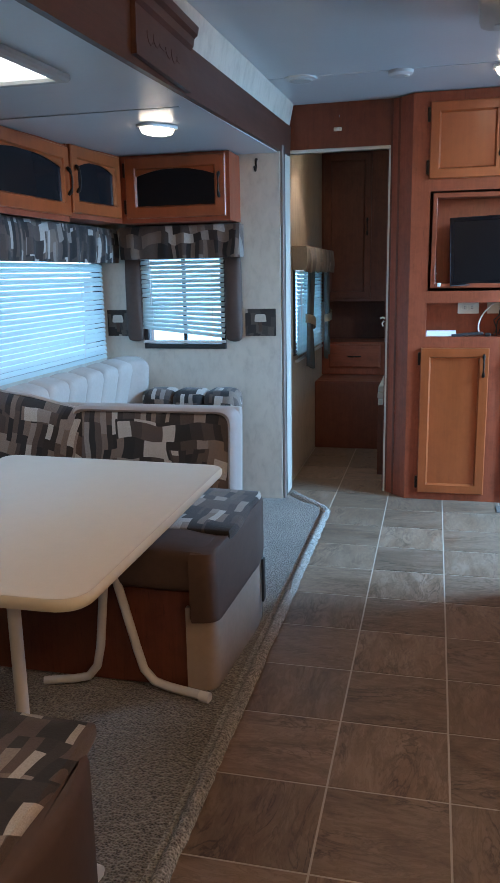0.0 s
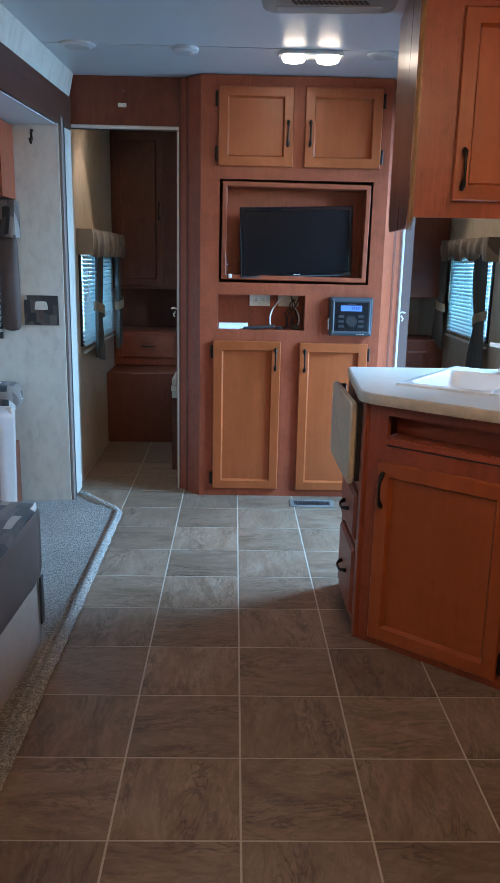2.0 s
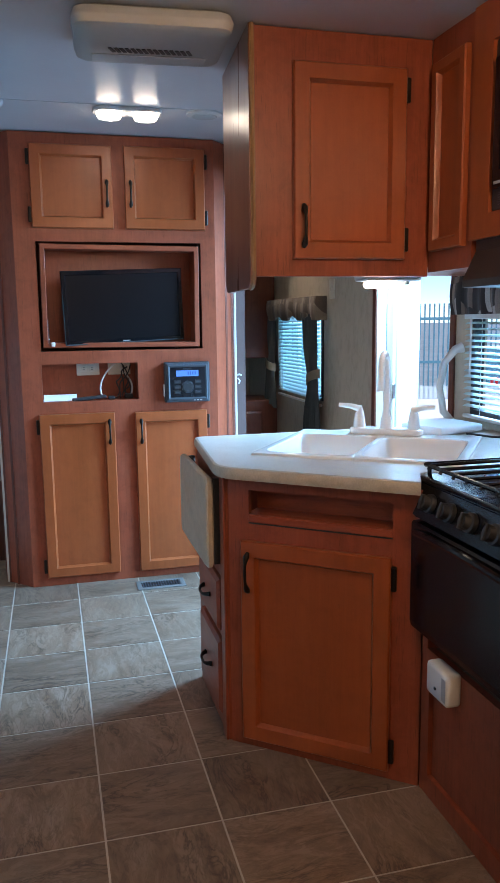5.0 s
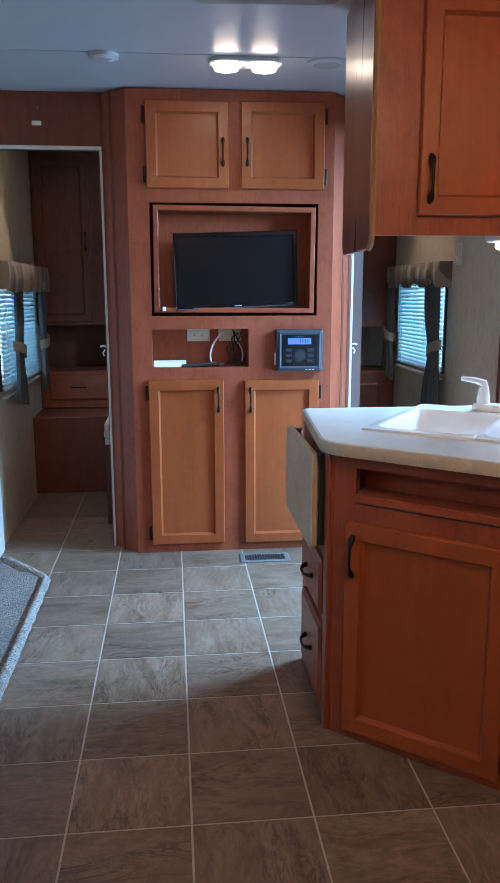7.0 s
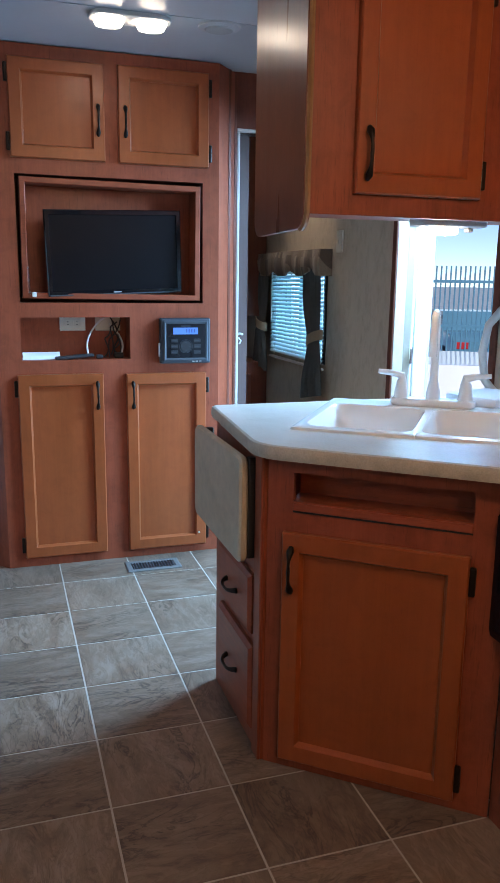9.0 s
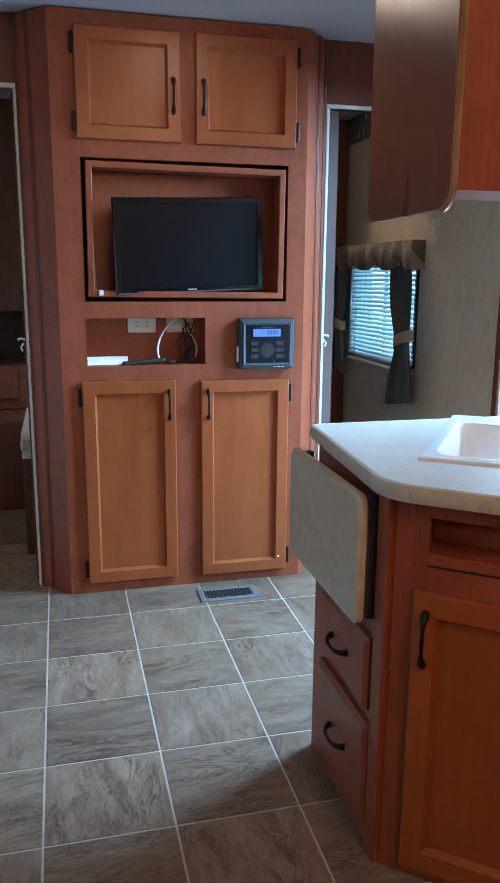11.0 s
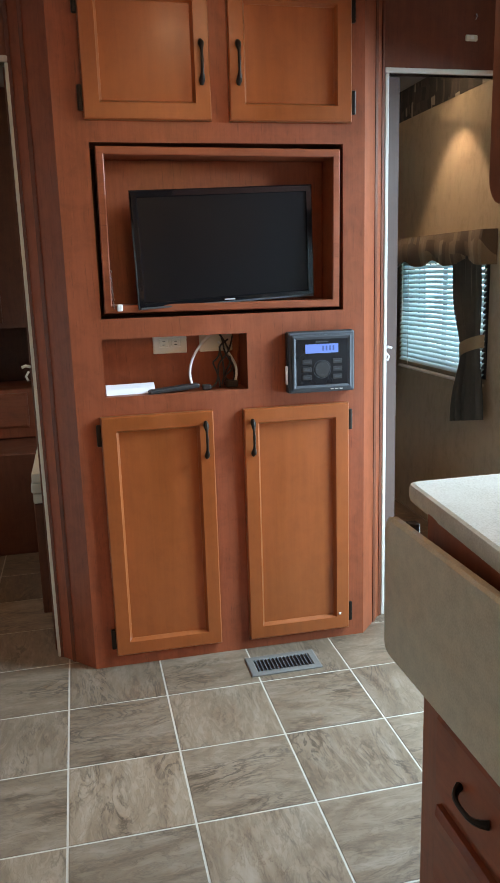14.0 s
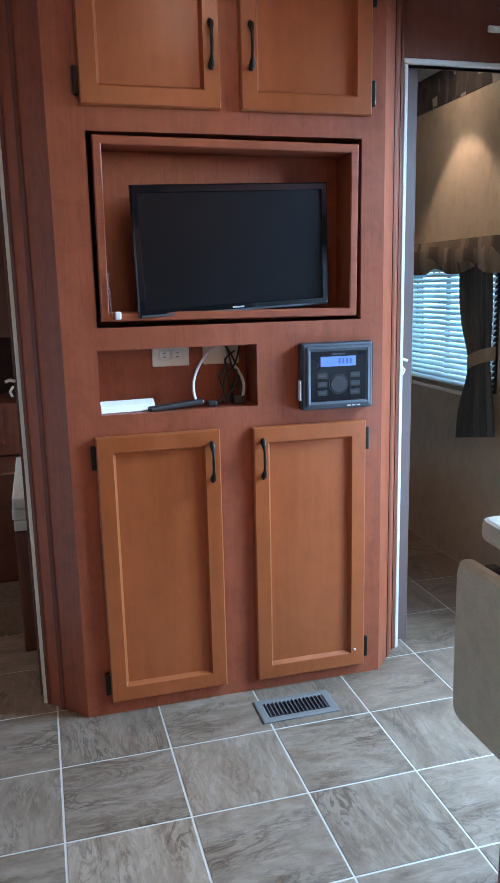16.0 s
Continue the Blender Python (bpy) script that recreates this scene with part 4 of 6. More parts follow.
for k in range(6):
    a = (random.uniform(0.33, 0.40), 0.11, random.uniform(1.06, 1.12))
    b = (random.uniform(0.28, 0.40), random.uniform(0.04, 0.10), 0.945)
    mid = (random.uniform(0.30, 0.41), random.uniform(0.03, 0.09), random.uniform(0.98, 1.05))
    pts = []
    for i in range(13):
        t = i / 12
        pts.append(tuple(a[j] * (1 - t) ** 2 + mid[j] * 2 * t * (1 - t) + b[j] * t * t + 0.008 * math.sin(t * 9 + k + j) for j in range(3)))
    part("cord", tube(bmesh.new(), [(x, min(y, 0.112), max(z, 0.942)) for x, y, z in pts], 0.0032, 6), BLACKPL, cb, "", True)
part("plug", boxbm(0.27, 0.30, 0.03, 0.055, 0.938, 0.955, 0.004, 2), BLACKPL, cb)
part("plug", boxbm(0.355, 0.395, 0.05, 0.075, 0.938, 0.962, 0.004, 2), BLACKPL, cb)
rc = thing("antenna_rod", pose(0.175, CY + 0.035, 0.948, 0, -4, 8), "slim black remote lying in the niche", "remote")
part("body", boxbm(-0.085, 0.085, -0.016, 0.016, -0.008, 0.008, 0.005, 2), BLACKPL, rc)
pp = thing("paper_leaflet", pose(0.03, CY + 0.030, 0.938), "white paper leaflet propped in the niche", "paper")
bm = bmesh.new()
loops(bm, [[(-0.075, y, z), (0.085, y + 0.012, z), (0.085, y + 0.0128, z), (-0.075, y + 0.0008, z)] for y, z in ((0.0, 0.0), (0.020, 0.016), (0.050, 0.028))])
part("sheet", bm, PAPER, pp)

# floor register
fv = thing("floor_register", pose(0.482, 4.462, 0.0), "grey floor register with a black louvred grille", "vent")
part("flange", ring_frame(bmesh.new(), 0.245, 0.125, ((0, 0.0), (0, -0.004), (0.004, -0.006), (0.022, -0.006), (0.026, -0.003), (0.026, 0.0))), REGISTER, fv, "", False, pose(0, 0, 0, -90, 0, 0))
part("pit", boxbm(-0.099, 0.099, -0.038, 0.038, 0.0008, 0.002), BLACKPL, fv)
for k in range(15):
    part("louvre", boxbm(-0.0022, 0.0022, -0.037, 0.037, -0.002, 0.002), GREYPL, fv, "", False, pose(-0.091 + k * 0.013, 0, 0.0045, 0, 35, 0))

# ---------------------------------------------------------------- kitchen
# peninsula base: diagonal front from A to B, drawer side along x = 0.49
A, B = Vector((0.497, 2.94)), Vector((0.952, 2.5605))
L = (B - A).length
ang = math.degrees(math.atan2(B.y - A.y, B.x - A.x))
sc = thing("sink_cabinet", pose(A.x, A.y, 0, 0, 0, ang), "cherry corner base cabinet with a maple door and open slot", "cabinet")
SLOT = (0.068, L - 0.085, 0.748, 0.822)
part("face_frame", sheet((0.0, L), (0.0, 0.865), [SLOT], 0.0, 0.02), CHERRY, sc)
part("slot_back", boxbm(SLOT[0] - 0.01, SLOT[1] + 0.01, 0.085, 0.095, SLOT[2] - 0.01, SLOT[3] + 0.01), CHERRY_X, sc)
part("slot_floor", boxbm(SLOT[0] - 0.01, SLOT[1] + 0.01, 0.021, 0.085, SLOT[2] - 0.01, SLOT[2]), CHERRY_X, sc)
part("slot_roof", boxbm(SLOT[0] - 0.01, SLOT[1] + 0.01, 0.021, 0.085, SLOT[3], SLOT[3] + 0.01), CHERRY_X, sc)
part("slot_lip", boxbm(SLOT[0], SLOT[1], -0.004, 0.016, 0.724, 0.744, 0.002), CHERRY_X, sc)
part("slot_gap", boxbm(SLOT[0], SLOT[1], -0.0015, 0.001, 0.7195, 0.7245), BLACKPL, sc)
cab_door(sc, 0.046, L - 0.085, 0.030, 0.668, 0.0, "l", "r", pull_z=0.225)
ds = thing("drawer_cabinet", pose(0.49, 3.40, 0) @ FACE_L, "cherry drawer cabinet under the counter end", "cabinet")
# local x runs towards -y from y = 3.40
part("side_panel", sheet((0.0, 0.455), (0.0, 0.865), [], 0.0, 0.018), CHERRY, ds)
bm = boxbm(0.405, 0.458, -0.010, 0.0, 0.0, 0.865, 0.003)
part("corner_stile", bm, CHERRY, ds)
drawer(ds, 0.085, 0.395, 0.345, 0.515)
drawer(ds, 0.085, 0.405, 0.065, 0.312)
part("back_panel", boxbm(0.0, 0.02, 0.019, 1.10, 0.0, 0.725), CHERRY, ds)

# worktop
ct_pts = rounded([(0.500, 3.525), (0.453, 2.915), (0.921, 2.523), (0.981, 2.635), (RW - 0.003, 2.635), (RW - 0.003, 3.525)], [0.03, 0.07, 0, 0, 0, 0])
cen = Vector((1.02, 3.08))
U, V = Vector((math.cos(radians(-36)), math.sin(radians(-36)))), Vector((-math.sin(radians(-36)), math.cos(radians(-36))))


def uv(a, b):
    p = cen + U * a + V * b
    return (p.x, p.y)


wt = thing("worktop", pose(0, 0, 0), "beige speckled laminate worktop with a rounded tan edge", "worktop")
hole = [uv(-0.32, -0.235), uv(0.32, -0.235), uv(0.32, 0.30), uv(-0.32, 0.30)]


def offset(pts, d):
    out = []
    for k, q in enumerate(pts):
        a, b = Vector(pts[k - 1]), Vector(pts[(k + 1) % len(pts)])
        t = (b - a).normalized()
        out.append((q[0] - t.y * d, q[1] + t.x * d))
    return out


bm = bmesh.new()
bm.faces.new([bm.verts.new((x, y, 0.8955)) for x, y in offset(ct_pts, 0.010)])
for (ax, ay), (bx, by) in zip(hole, hole[1:] + hole[:1]):
    bmesh.ops.bisect_plane(bm, geom=bm.verts[:] + bm.edges[:] + bm.faces[:], dist=1e-6, plane_co=(ax, ay, 0), plane_no=(by - ay, ax - bx, 0))
gone = []
for f in bm.faces:
    d = Vector(f.calc_center_median().xy) - cen
    if abs(d.dot(U)) < 0.32 and -0.235 < d.dot(V) < 0.30:
        gone.append(f)
bmesh.ops.delete(bm, geom=gone, context="FACES")
loops(bm, [[(x, y, z) for x, y in hole] for z in (0.8955, 0.862)], cap=False)
part("top", bm, LAMINATE, wt)
bm = bmesh.new()
rings = []
for ins, z in ((0.012, 0.858), (0.003, 0.860), (0.0, 0.868), (0.0, 0.885), (0.003, 0.893), (0.0105, 0.8955)):
    rings.append([(x, y, z) for x, y in offset(ct_pts, ins)])
loops(bm, rings, cap=False)
part("edge_strip", bm, EDGELAM, wt, "rounded tan edge strip", True)
# hanging leaf on its black bracket
lf = thing("folding_leaf", pose(0.452, 3.245, 0.70) @ FACE_L, "beige folding worktop leaf hanging down on black brackets", "worktop leaf")
bm = bmesh.new()
prof = rounded([(-0.245, -0.15), (0.245, -0.15), (0.245, 0.143), (-0.245, 0.143)], 0.03)
rings = []
for ins, y in ((0.006, -0.012), (0.0, -0.006), (0.0, 0.006), (0.006, 0.012)):
    rings.append([(x * (1 - ins / 0.245), y, z * (1 - ins / 0.15)) for x, z in prof])
loops(bm, rings)
part("leaf", bm, LEAFLAM, lf, "", True)
for sx in (-0.2, 0.222):
    b = part("bracket", boxbm(sx, sx + 0.022, 0.0125, 0.034, -0.135, 0.14, 0.002), BLACKPL, lf, "black steel folding bracket")
    for z in (-0.1, -0.02, 0.06):
        part("rivet", boxbm(sx + 0.007, sx + 0.015, 0.0095, 0.0126, z - 0.004, z + 0.004, 0.001), CHROME, b)

# double sink
sk = thing("double_sink", Matrix.Translation((cen.x, cen.y, 0.895)) @ pose(0, 0, 0, 0, 0, -36), "white acrylic double-bowl sink set in the worktop", "sink")


def rect_loop(x0, x1, y0, y1, r, z, n=5):
    return [(x, y, z) for x, y in rounded([(x0, y0), (x1, y0), (x1, y1), (x0, y1)], r, n)]


bowls = [(-0.298, -0.016, -0.212, 0.190), (0.016, 0.298, -0.212, 0.190)]
for x0, x1, y0, y1 in bowls:
    rings = [rect_loop(x0 - 0.006, x1 + 0.006, y0 - 0.006, y1 + 0.006, 0.055, 0.009), rect_loop(x0, x1, y0, y1, 0.05, 0.004), rect_loop(x0 + 0.012, x1 - 0.012, y0 + 0.012, y1 - 0.012, 0.05, -0.05),
             rect_loop(x0 + 0.02, x1 - 0.02, y0 + 0.02, y1 - 0.02, 0.05, -0.14), rect_loop(x0 + 0.05, x1 - 0.05, y0 + 0.05, y1 - 0.05, 0.03, -0.155)]
    bm = bmesh.new()
    vr = loops(bm, rings, cap=False)
    bm.faces.new(vr[-1])
    part("bowl", bm, SINKW, sk, "", True)
bm = bmesh.new()
for (x0, x1, y0, y1), (ox0, ox1) in zip(bowls, ((-0.335, 0.0), (0.0, 0.335))):
    inn = rect_loop(x0 - 0.006, x1 + 0.006, y0 - 0.006, y1 + 0.006, 0.055, 0.0095)
    loops(bm, [rect_loop(ox0, ox1, -0.25, 0.315, 0.004, 0.0), rect_loop(ox0 + (0.003 if ox0 < 0 else 0), ox1 - (0.003 if ox1 > 0 else 0), -0.247, 0.312, 0.006, 0.007), rect_loop(ox0 + (0.012 if ox0 < 0 else 0), ox1 - (0.012 if ox1 > 0 else 0), -0.238, 0.303, 0.01, 0.010), inn], cap=False)
part("rim", bm, SINKW, sk, "", True)
for sx in (-0.157, 0.157):
    part("drain", tube(bmesh.new(), [(sx, 0, -0.1545), (sx, 0, -0.150)], 0.038, 18), CHROME, sk, "", True)
# faucet
fc = thing("kitchen_faucet", Matrix.Translation((cen.x, cen.y, 0.905)) @ pose(0, 0, 0, 0, 0, -36) @ pose(0.0, 0.262, 0), "white two-handle faucet with a gooseneck spout", "faucet")
part("base_plate", pillow_prism(bmesh.new(), rounded([(-0.135, -0.03), (0.135, -0.03), (0.135, 0.03), (-0.135, 0.03)], 0.03), 0.0, 0.022, 0.008), SINKW, fc, "", True)
pts = [(0, 0, 0.02), (0, 0, 0.05), (0, 0, 0.08), (0, 0, 0.24)]
for k in range(1, 9):
    a = math.pi * k / 8
    pts.append((0, -0.05 + 0.05 * math.cos(a), 0.24 + 0.055 * math.sin(a)))
pts += [(0, -0.104, 0.20), (0, -0.106, 0.165)]
part("spout", tube(bmesh.new(), pts, [0.024, 0.021, 0.013] + [0.0115] * (len(pts) - 5) + [0.0125, 0.013], 12), SINKW, fc, "", True)
for s in (-1, 1):
    part("handle", tube(bmesh.new(), [(s * 0.1, 0, 0.02), (s * 0.1, 0, 0.05), (s * 0.1, 0, 0.075), (s * 0.1, -0.004, 0.092), (s * 0.1 + s * 0.03, -0.006, 0.100), (s * 0.1 + s * 0.075, -0.008, 0.104)], [0.024, 0.021, 0.017, 0.014, 0.010, 0.008], 10), SINKW, fc, "", True)

# range with oven
RX = 0.956
rg = thing("gas_range", pose(RX, 2.315, 0) @ FACE_L, "black enamel gas range with oven door and wire grate", "range")
# local x: -0.30 (far) to 0.30 (near); front towards -y
part("body", boxbm(-0.292, 0.292, 0.025, 0.60, 0.44, 0.884, 0.004), BLACK, rg)
bm = bmesh.new()
loops(bm, [[(x, -0.030, 0.792), (x, 0.0, 0.888), (x, 0.05, 0.888), (x, 0.05, 0.795)] for x in (-0.298, 0.298)])
bmesh.ops.bevel(bm, geom=bm.edges[:], offset=0.006, segments=2, affect="EDGES")
cp = part("control_panel", bm, BLACK, rg)
for x in (-0.185, -0.085, 0.015, 0.12):
    k = part("knob", tube(bmesh.new(), [(0, 0, 0), (0, -0.012, 0), (0, -0.014, 0), (0, -0.030, 0)], [0.026, 0.025, 0.019, 0.016], 16), BLACKPL, cp, "", True, pose(x, -0.016, 0.842, -18, 0, 0))
    part("grip", boxbm(-0.005, 0.005, -0.036, -0.014, -0.020, 0.020, 0.002), BLACKPL, k)
bm = bmesh.new()
rings = []
for ins, y in ((0.0, 0.02), (0.0, -0.012), (0.012, -0.026), (0.03, -0.030)):
    rings.append([(-0.296 + ins, y, 0.468 + ins), (0.296 - ins, y, 0.468 + ins), (0.296 - ins, y, 0.785 - ins * 0.4), (-0.296 + ins, y, 0.785 - ins * 0.4)])
loops(bm, rings)
dr = part("oven_door", bm, BLACK, rg)
part("door_grip", tube(bmesh.new(), [(-0.24 + 0.48 * t, -0.032 - 0.018 * math.sin(math.pi * t), 0.752 + 0.018 * math.sin(math.pi * t)) for t in [k / 12 for k in range(13)]], 0.010, 8), BLACK, dr, "", True)
part("cooktop", pillow_prism(bmesh.new(), rounded([(-0.30, 0.0), (0.30, 0.0), (0.30, 0.52), (-0.30, 0.52)], 0.03), 0.885, 0.900, 0.006), BLACK, rg, "", True)
for bx, by in ((-0.14, 0.14), (0.14, 0.14), (0.0, 0.37)):
    bu = part("burner", tube(bmesh.new(), [(bx, by, 0.899), (bx, by, 0.910), (bx, by, 0.914)], [0.05, 0.047, 0.03], 18), BLACKPL, rg, "", True)
    part("burner_cap", tube(bmesh.new(), [(bx, by, 0.914), (bx, by, 0.920)], [0.03, 0.026], 16), CHROME, bu, "", True)
gr = part("grate", tube(bmesh.new(), [(-0.29, 0.02, 0.927), (0.29, 0.02, 0.927), (0.29, 0.50, 0.927), (-0.29, 0.50, 0.927), (-0.29, 0.02, 0.927)], 0.006, 7), BLACK, rg, "black wire grate", True)
for k in range(9):
    x = -0.26 + k * 0.065
    part("grate_bar", tube(bmesh.new(), [(x, 0.012, 0.917), (x, 0.02, 0.930), (x, 0.50, 0.930)], 0.005, 6), BLACK, gr, "", True)
for x, y in ((-0.285, 0.03), (0.285, 0.03), (0.285, 0.49), (-0.285, 0.49)):
    part("grate_foot", tube(bmesh.new(), [(x, y, 0.897), (x, y, 0.927)], 0.006, 7), BLACK, gr, "", True)
# cabinet run below and beside the range
rc = thing("range_cabinet", pose(RX, 2.5605, 0) @ FACE_L, "cherry base cabinet under the range with recessed panels", "cabinet")
part("face_frame", sheet((0.0, 0.66), (0.0, 0.865), [(0.03, 0.53, 0.43, 0.865), (0.045, 0.52, 0.06, 0.335)], 0.0, 0.02), CHERRY, rc)
part("rail", boxbm(0.03, 0.53, 0.004, 0.022, 0.345, 0.425, 0.003), CHERRY_X, rc)
part("recessed_panel", boxbm(0.045, 0.52, 0.014, 0.022, 0.06, 0.335), CHERRY, rc)
cut = thing("gas_detector", pose(RX, 2.405, 0.392) @ FACE_L, "white plastic gas detector box with a black grille", "detector")
part("case", boxbm(-0.055, 0.055, -0.042, 0.004, -0.045, 0.045, 0.012, 3), WHITEPL, cut, "", True)
part("button", boxbm(-0.006, 0.002, -0.0445, -0.041, -0.018, -0.010, 0.001), BLACKPL, cut)
part("lead", boxbm(0.03, 0.05, -0.0425, -0.0421, -0.03, 0.03), GREYPL2, cut)
hk = thing("hook", pose(RX - 0.004, 2.635, 0.79) @ FACE_L, "small white plastic hook", "hook")
part("hook_body", tube(bmesh.new(), [(0, 0.0, 0.03), (0, -0.012, 0.02), (0, -0.018, 0.0), (0, -0.03, -0.012), (0, -0.034, 0.004)], 0.006, 7), WHITEPL, hk, "", True)
wt2 = thing("side_worktop", pose(0, 0, 0), "beige laminate worktop beside the range", "worktop")
part("top", pillow_prism(bmesh.new(), rounded([(0.895, 1.62), (RW - 0.003, 1.62), (RW - 0.003, 2.022), (0.895, 2.022)], 0.01), 0.862, 0.897, 0.008), LAMINATE, wt2)
fr = thing("under_counter_cabinet", pose(0.93, 1.925, 0) @ FACE_L, "cherry base cabinet with louvred vent and black appliance door", "cabinet")
part("face_frame", sheet((0.0, 0.9), (0.0, 0.862), [(0.045, 0.36, 0.03, 0.27)], 0.0, 0.02), CHERRY, fr)
for k in range(9):
    part("louvre", boxbm(0.045, 0.36, -0.002, 0.004, -0.010, 0.010), MAPLE_X, fr, "", False, pose(0, 0.012, 0.045 + k * 0.026, 35, 0, 0))
part("appliance_door", boxbm(0.018, 0.52, -0.045, 0.0, 0.305, 0.72, 0.012, 3), BLACK, fr, "black appliance door")

# wall cabinets
UZ0, UY = 1.452, 2.98
up = thing("wall_cabinet", pose(0, UY, 0), "cherry wall cabinet with a maple door and rounded end panel", "cabinet")
UZ1 = ceil_z(UY) - 0.003
part("face_frame", sheet((0.603, 1.163), (UZ0, UZ1), [], 0.0, 0.02), CHERRY, up)
part("cabinet_bottom", boxbm(0.625, RW - 0.003, 0.021, 0.462, UZ0 + 0.03, UZ0 + 0.045), CHERRY_X, up)
part("cabinet_back", boxbm(0.625, RW - 0.003, 0.445, 0.462, UZ0 + 0.046, UZ1), CHERRY, up)
cab_door(up, 0.717, 1.075, 1.503, 2.06, 0.0, "l", "r", pull_z=-0.185)
bm = bmesh.new()
y0, y1, zb = -0.012, 0.468, UZ0 - 0.034
pr = [(y0, UZ1)] + [(y0 + 0.05 - 0.05 * math.cos(a), zb + 0.05 - 0.05 * math.sin(a)) for a in [k * math.pi / 12 for k in range(7)]] + [(y1 - 0.05 + 0.05 * math.sin(a), zb + 0.05 - 0.05 * math.cos(a)) for a in [k * math.pi / 12 for k in range(7)]] + [(y1, UZ1)]
loops(bm, [[(x0 + (y - y0) / (y1 - y0) * 0.034, y, z) for y, z in pr] for x0 in (0.583, 0.602)])
ENDP = wood("end_panel_veneer", (0.18, 0.054, 0.029), (0.232, 0.072, 0.039), (0.28, 0.092, 0.051), 0.30, coat=0.4)
part("end_panel", bm, ENDP, up, "glossy rounded end panel")
bm = tube(bmesh.new(), [(0.5925 + max(0, (y - y0)) * 0.07, y - 0.001, z) for y, z in pr[:8]], 0.0075, 6)
part("edge_band", bm, EDGE, up, "pale edge band")
ul = thing("under_cabinet_lamp", pose(1.12, UY + 0.2, UZ0 + 0.0295), "small white plastic lamp under the wall cabinet, lit", "lamp")
part("housing", pillow_prism(bmesh.new(), rounded([(-0.11, -0.05), (0.11, -0.05), (0.11, 0.05), (-0.11, 0.05)], 0.03), -0.034, 0.0, 0.008), WHITEPL, ul, "", True)
part("lens", pillow_prism(bmesh.new(), rounded([(-0.08, -0.035), (0.02, -0.035), (0.02, 0.035), (-0.08, 0.035)], 0.02), -0.056, -0.0345, 0.008), LAMPGLOW, ul, "lit white lens", True)
part("switch", boxbm(0.06, 0.078, -0.012, 0.012, -0.046, -0.0342, 0.003), WHITEPL, ul)
nb = thing("narrow_wall_cabinet", pose(1.165, UY, 0) @ FACE_L, "narrow cherry wall cabinet with a maple door", "cabinet")
part("face_frame", sheet((0.0, 0.255), (UZ0 + 0.012, UZ1), [], 0.0, 0.02), CHERRY, nb)
cab_door(nb, 0.03, 0.225, 1.525, 2.07, 0.0, None, None, border=0.04)
part("cabinet_bottom", boxbm(0.0, 0.255, 0.021, 0.45, UZ0 + 0.014, UZ0 + 0.029), CHERRY_X, nb)
mc = thing("microwave_cabinet", pose(1.175, 2.725, 0) @ FACE_L, "maple-faced cabinet round a built-in microwave", "cabinet")
part("face_frame", sheet((0.0, 0.80), (1.535, UZ1), [(0.095, 0.70, 1.60, 2.035)], -0.02, 0.0), MAPLE, mc)
part("end_panel", boxbm(0.0, 0.016, 0.001, 0.44, 1.535, UZ1), CHERRY, mc)
part("cabinet_bottom", boxbm(0.017, 0.80, 0.001, 0.44, 1.536, 1.55), CHERRY_X, mc)
mw = thing("microwave_oven", pose(1.175, 2.725, 0) @ FACE_L, "black built-in microwave oven", "microwave")
part("case", boxbm(0.096, 0.699, -0.012, 0.36, 1.601, 2.034, 0.004), BLACKPL, mw)
d = part("door", boxbm(0.12, 0.52, -0.030, -0.013, 1.655, 1.985, 0.006, 2), BLACK, mw)
part("window", boxbm(0.16, 0.48, -0.0335, -0.0305, 1.70, 1.94), SMOKED, d)
for k in range(6):
    part("vent_slit", boxbm(0.13, 0.68, -0.0145, -0.0125, 1.615 + k * 0.006, 1.618 + k * 0.006), GREYPL, mw)
part("badge_bar", boxbm(0.135, 0.185, -0.032, -0.0302, 1.665, 1.672), GREYPL2, d, "pale unreadable badge bar")
hd = thing("range_hood", pose(1.175, 2.70, 0) @ FACE_L, "black range hood under the microwave", "hood")
bm = bmesh.new()
loops(bm, [[(x, -0.05, 1.405), (x, -0.05, 1.425), (x, -0.01, 1.505), (x, -0.01, 1.534), (x, 0.42, 1.534), (x, 0.42, 1.405)] for x in (0.0, 0.72)])
part("shell", bm, BLACKPL, hd)

# kitchen window with blind and valance
window_unit("window_1", pose(RW, 2.995, 1.143) @ FACE_L, 0.89, 0.385)
blind(pose(RW - 0.028, 3.0, 1.345) @ FACE_L, 0.92, 0.40, 0.023, 18, "white slatted blind with open slats over the counter")
valance(pose(RW - 0.002, 3.02, 1.48) @ FACE_L, 0.96, 0.145, PATCH_VAL, "brown patchwork fabric valance over the kitchen window", 11, 0.08)
# entry door: jambs, open leaf, grab handle
ed = thing("entry_door_frame", pose(RW, 4.0075, 0) @ FACE_L, "dark cherry trim round the open entry doorway", "door frame", "", "structure")
part("jamb", boxbm(-0.415, -0.3785, -0.012, 0.0, 0.0, 1.99, 0.003), DARKWOOD, ed)
part("jamb", boxbm(0.3785, 0.415, -0.012, 0.0, 0.0, 1.99, 0.003), DARKWOOD, ed)
part("head", boxbm(-0.378, 0.378, -0.012, 0.0, 1.951, 1.99, 0.003), DARKWOOD, ed)
lf = thing("entry_door", pose(RW + 0.075, 4.40, 0, 0, 0, 52), "white entry door leaf standing open outside", "door")
part("leaf", boxbm(0.02, 0.70, -0.02, 0.02, -0.02, 1.93, 0.008, 2), WHITEFR, lf)
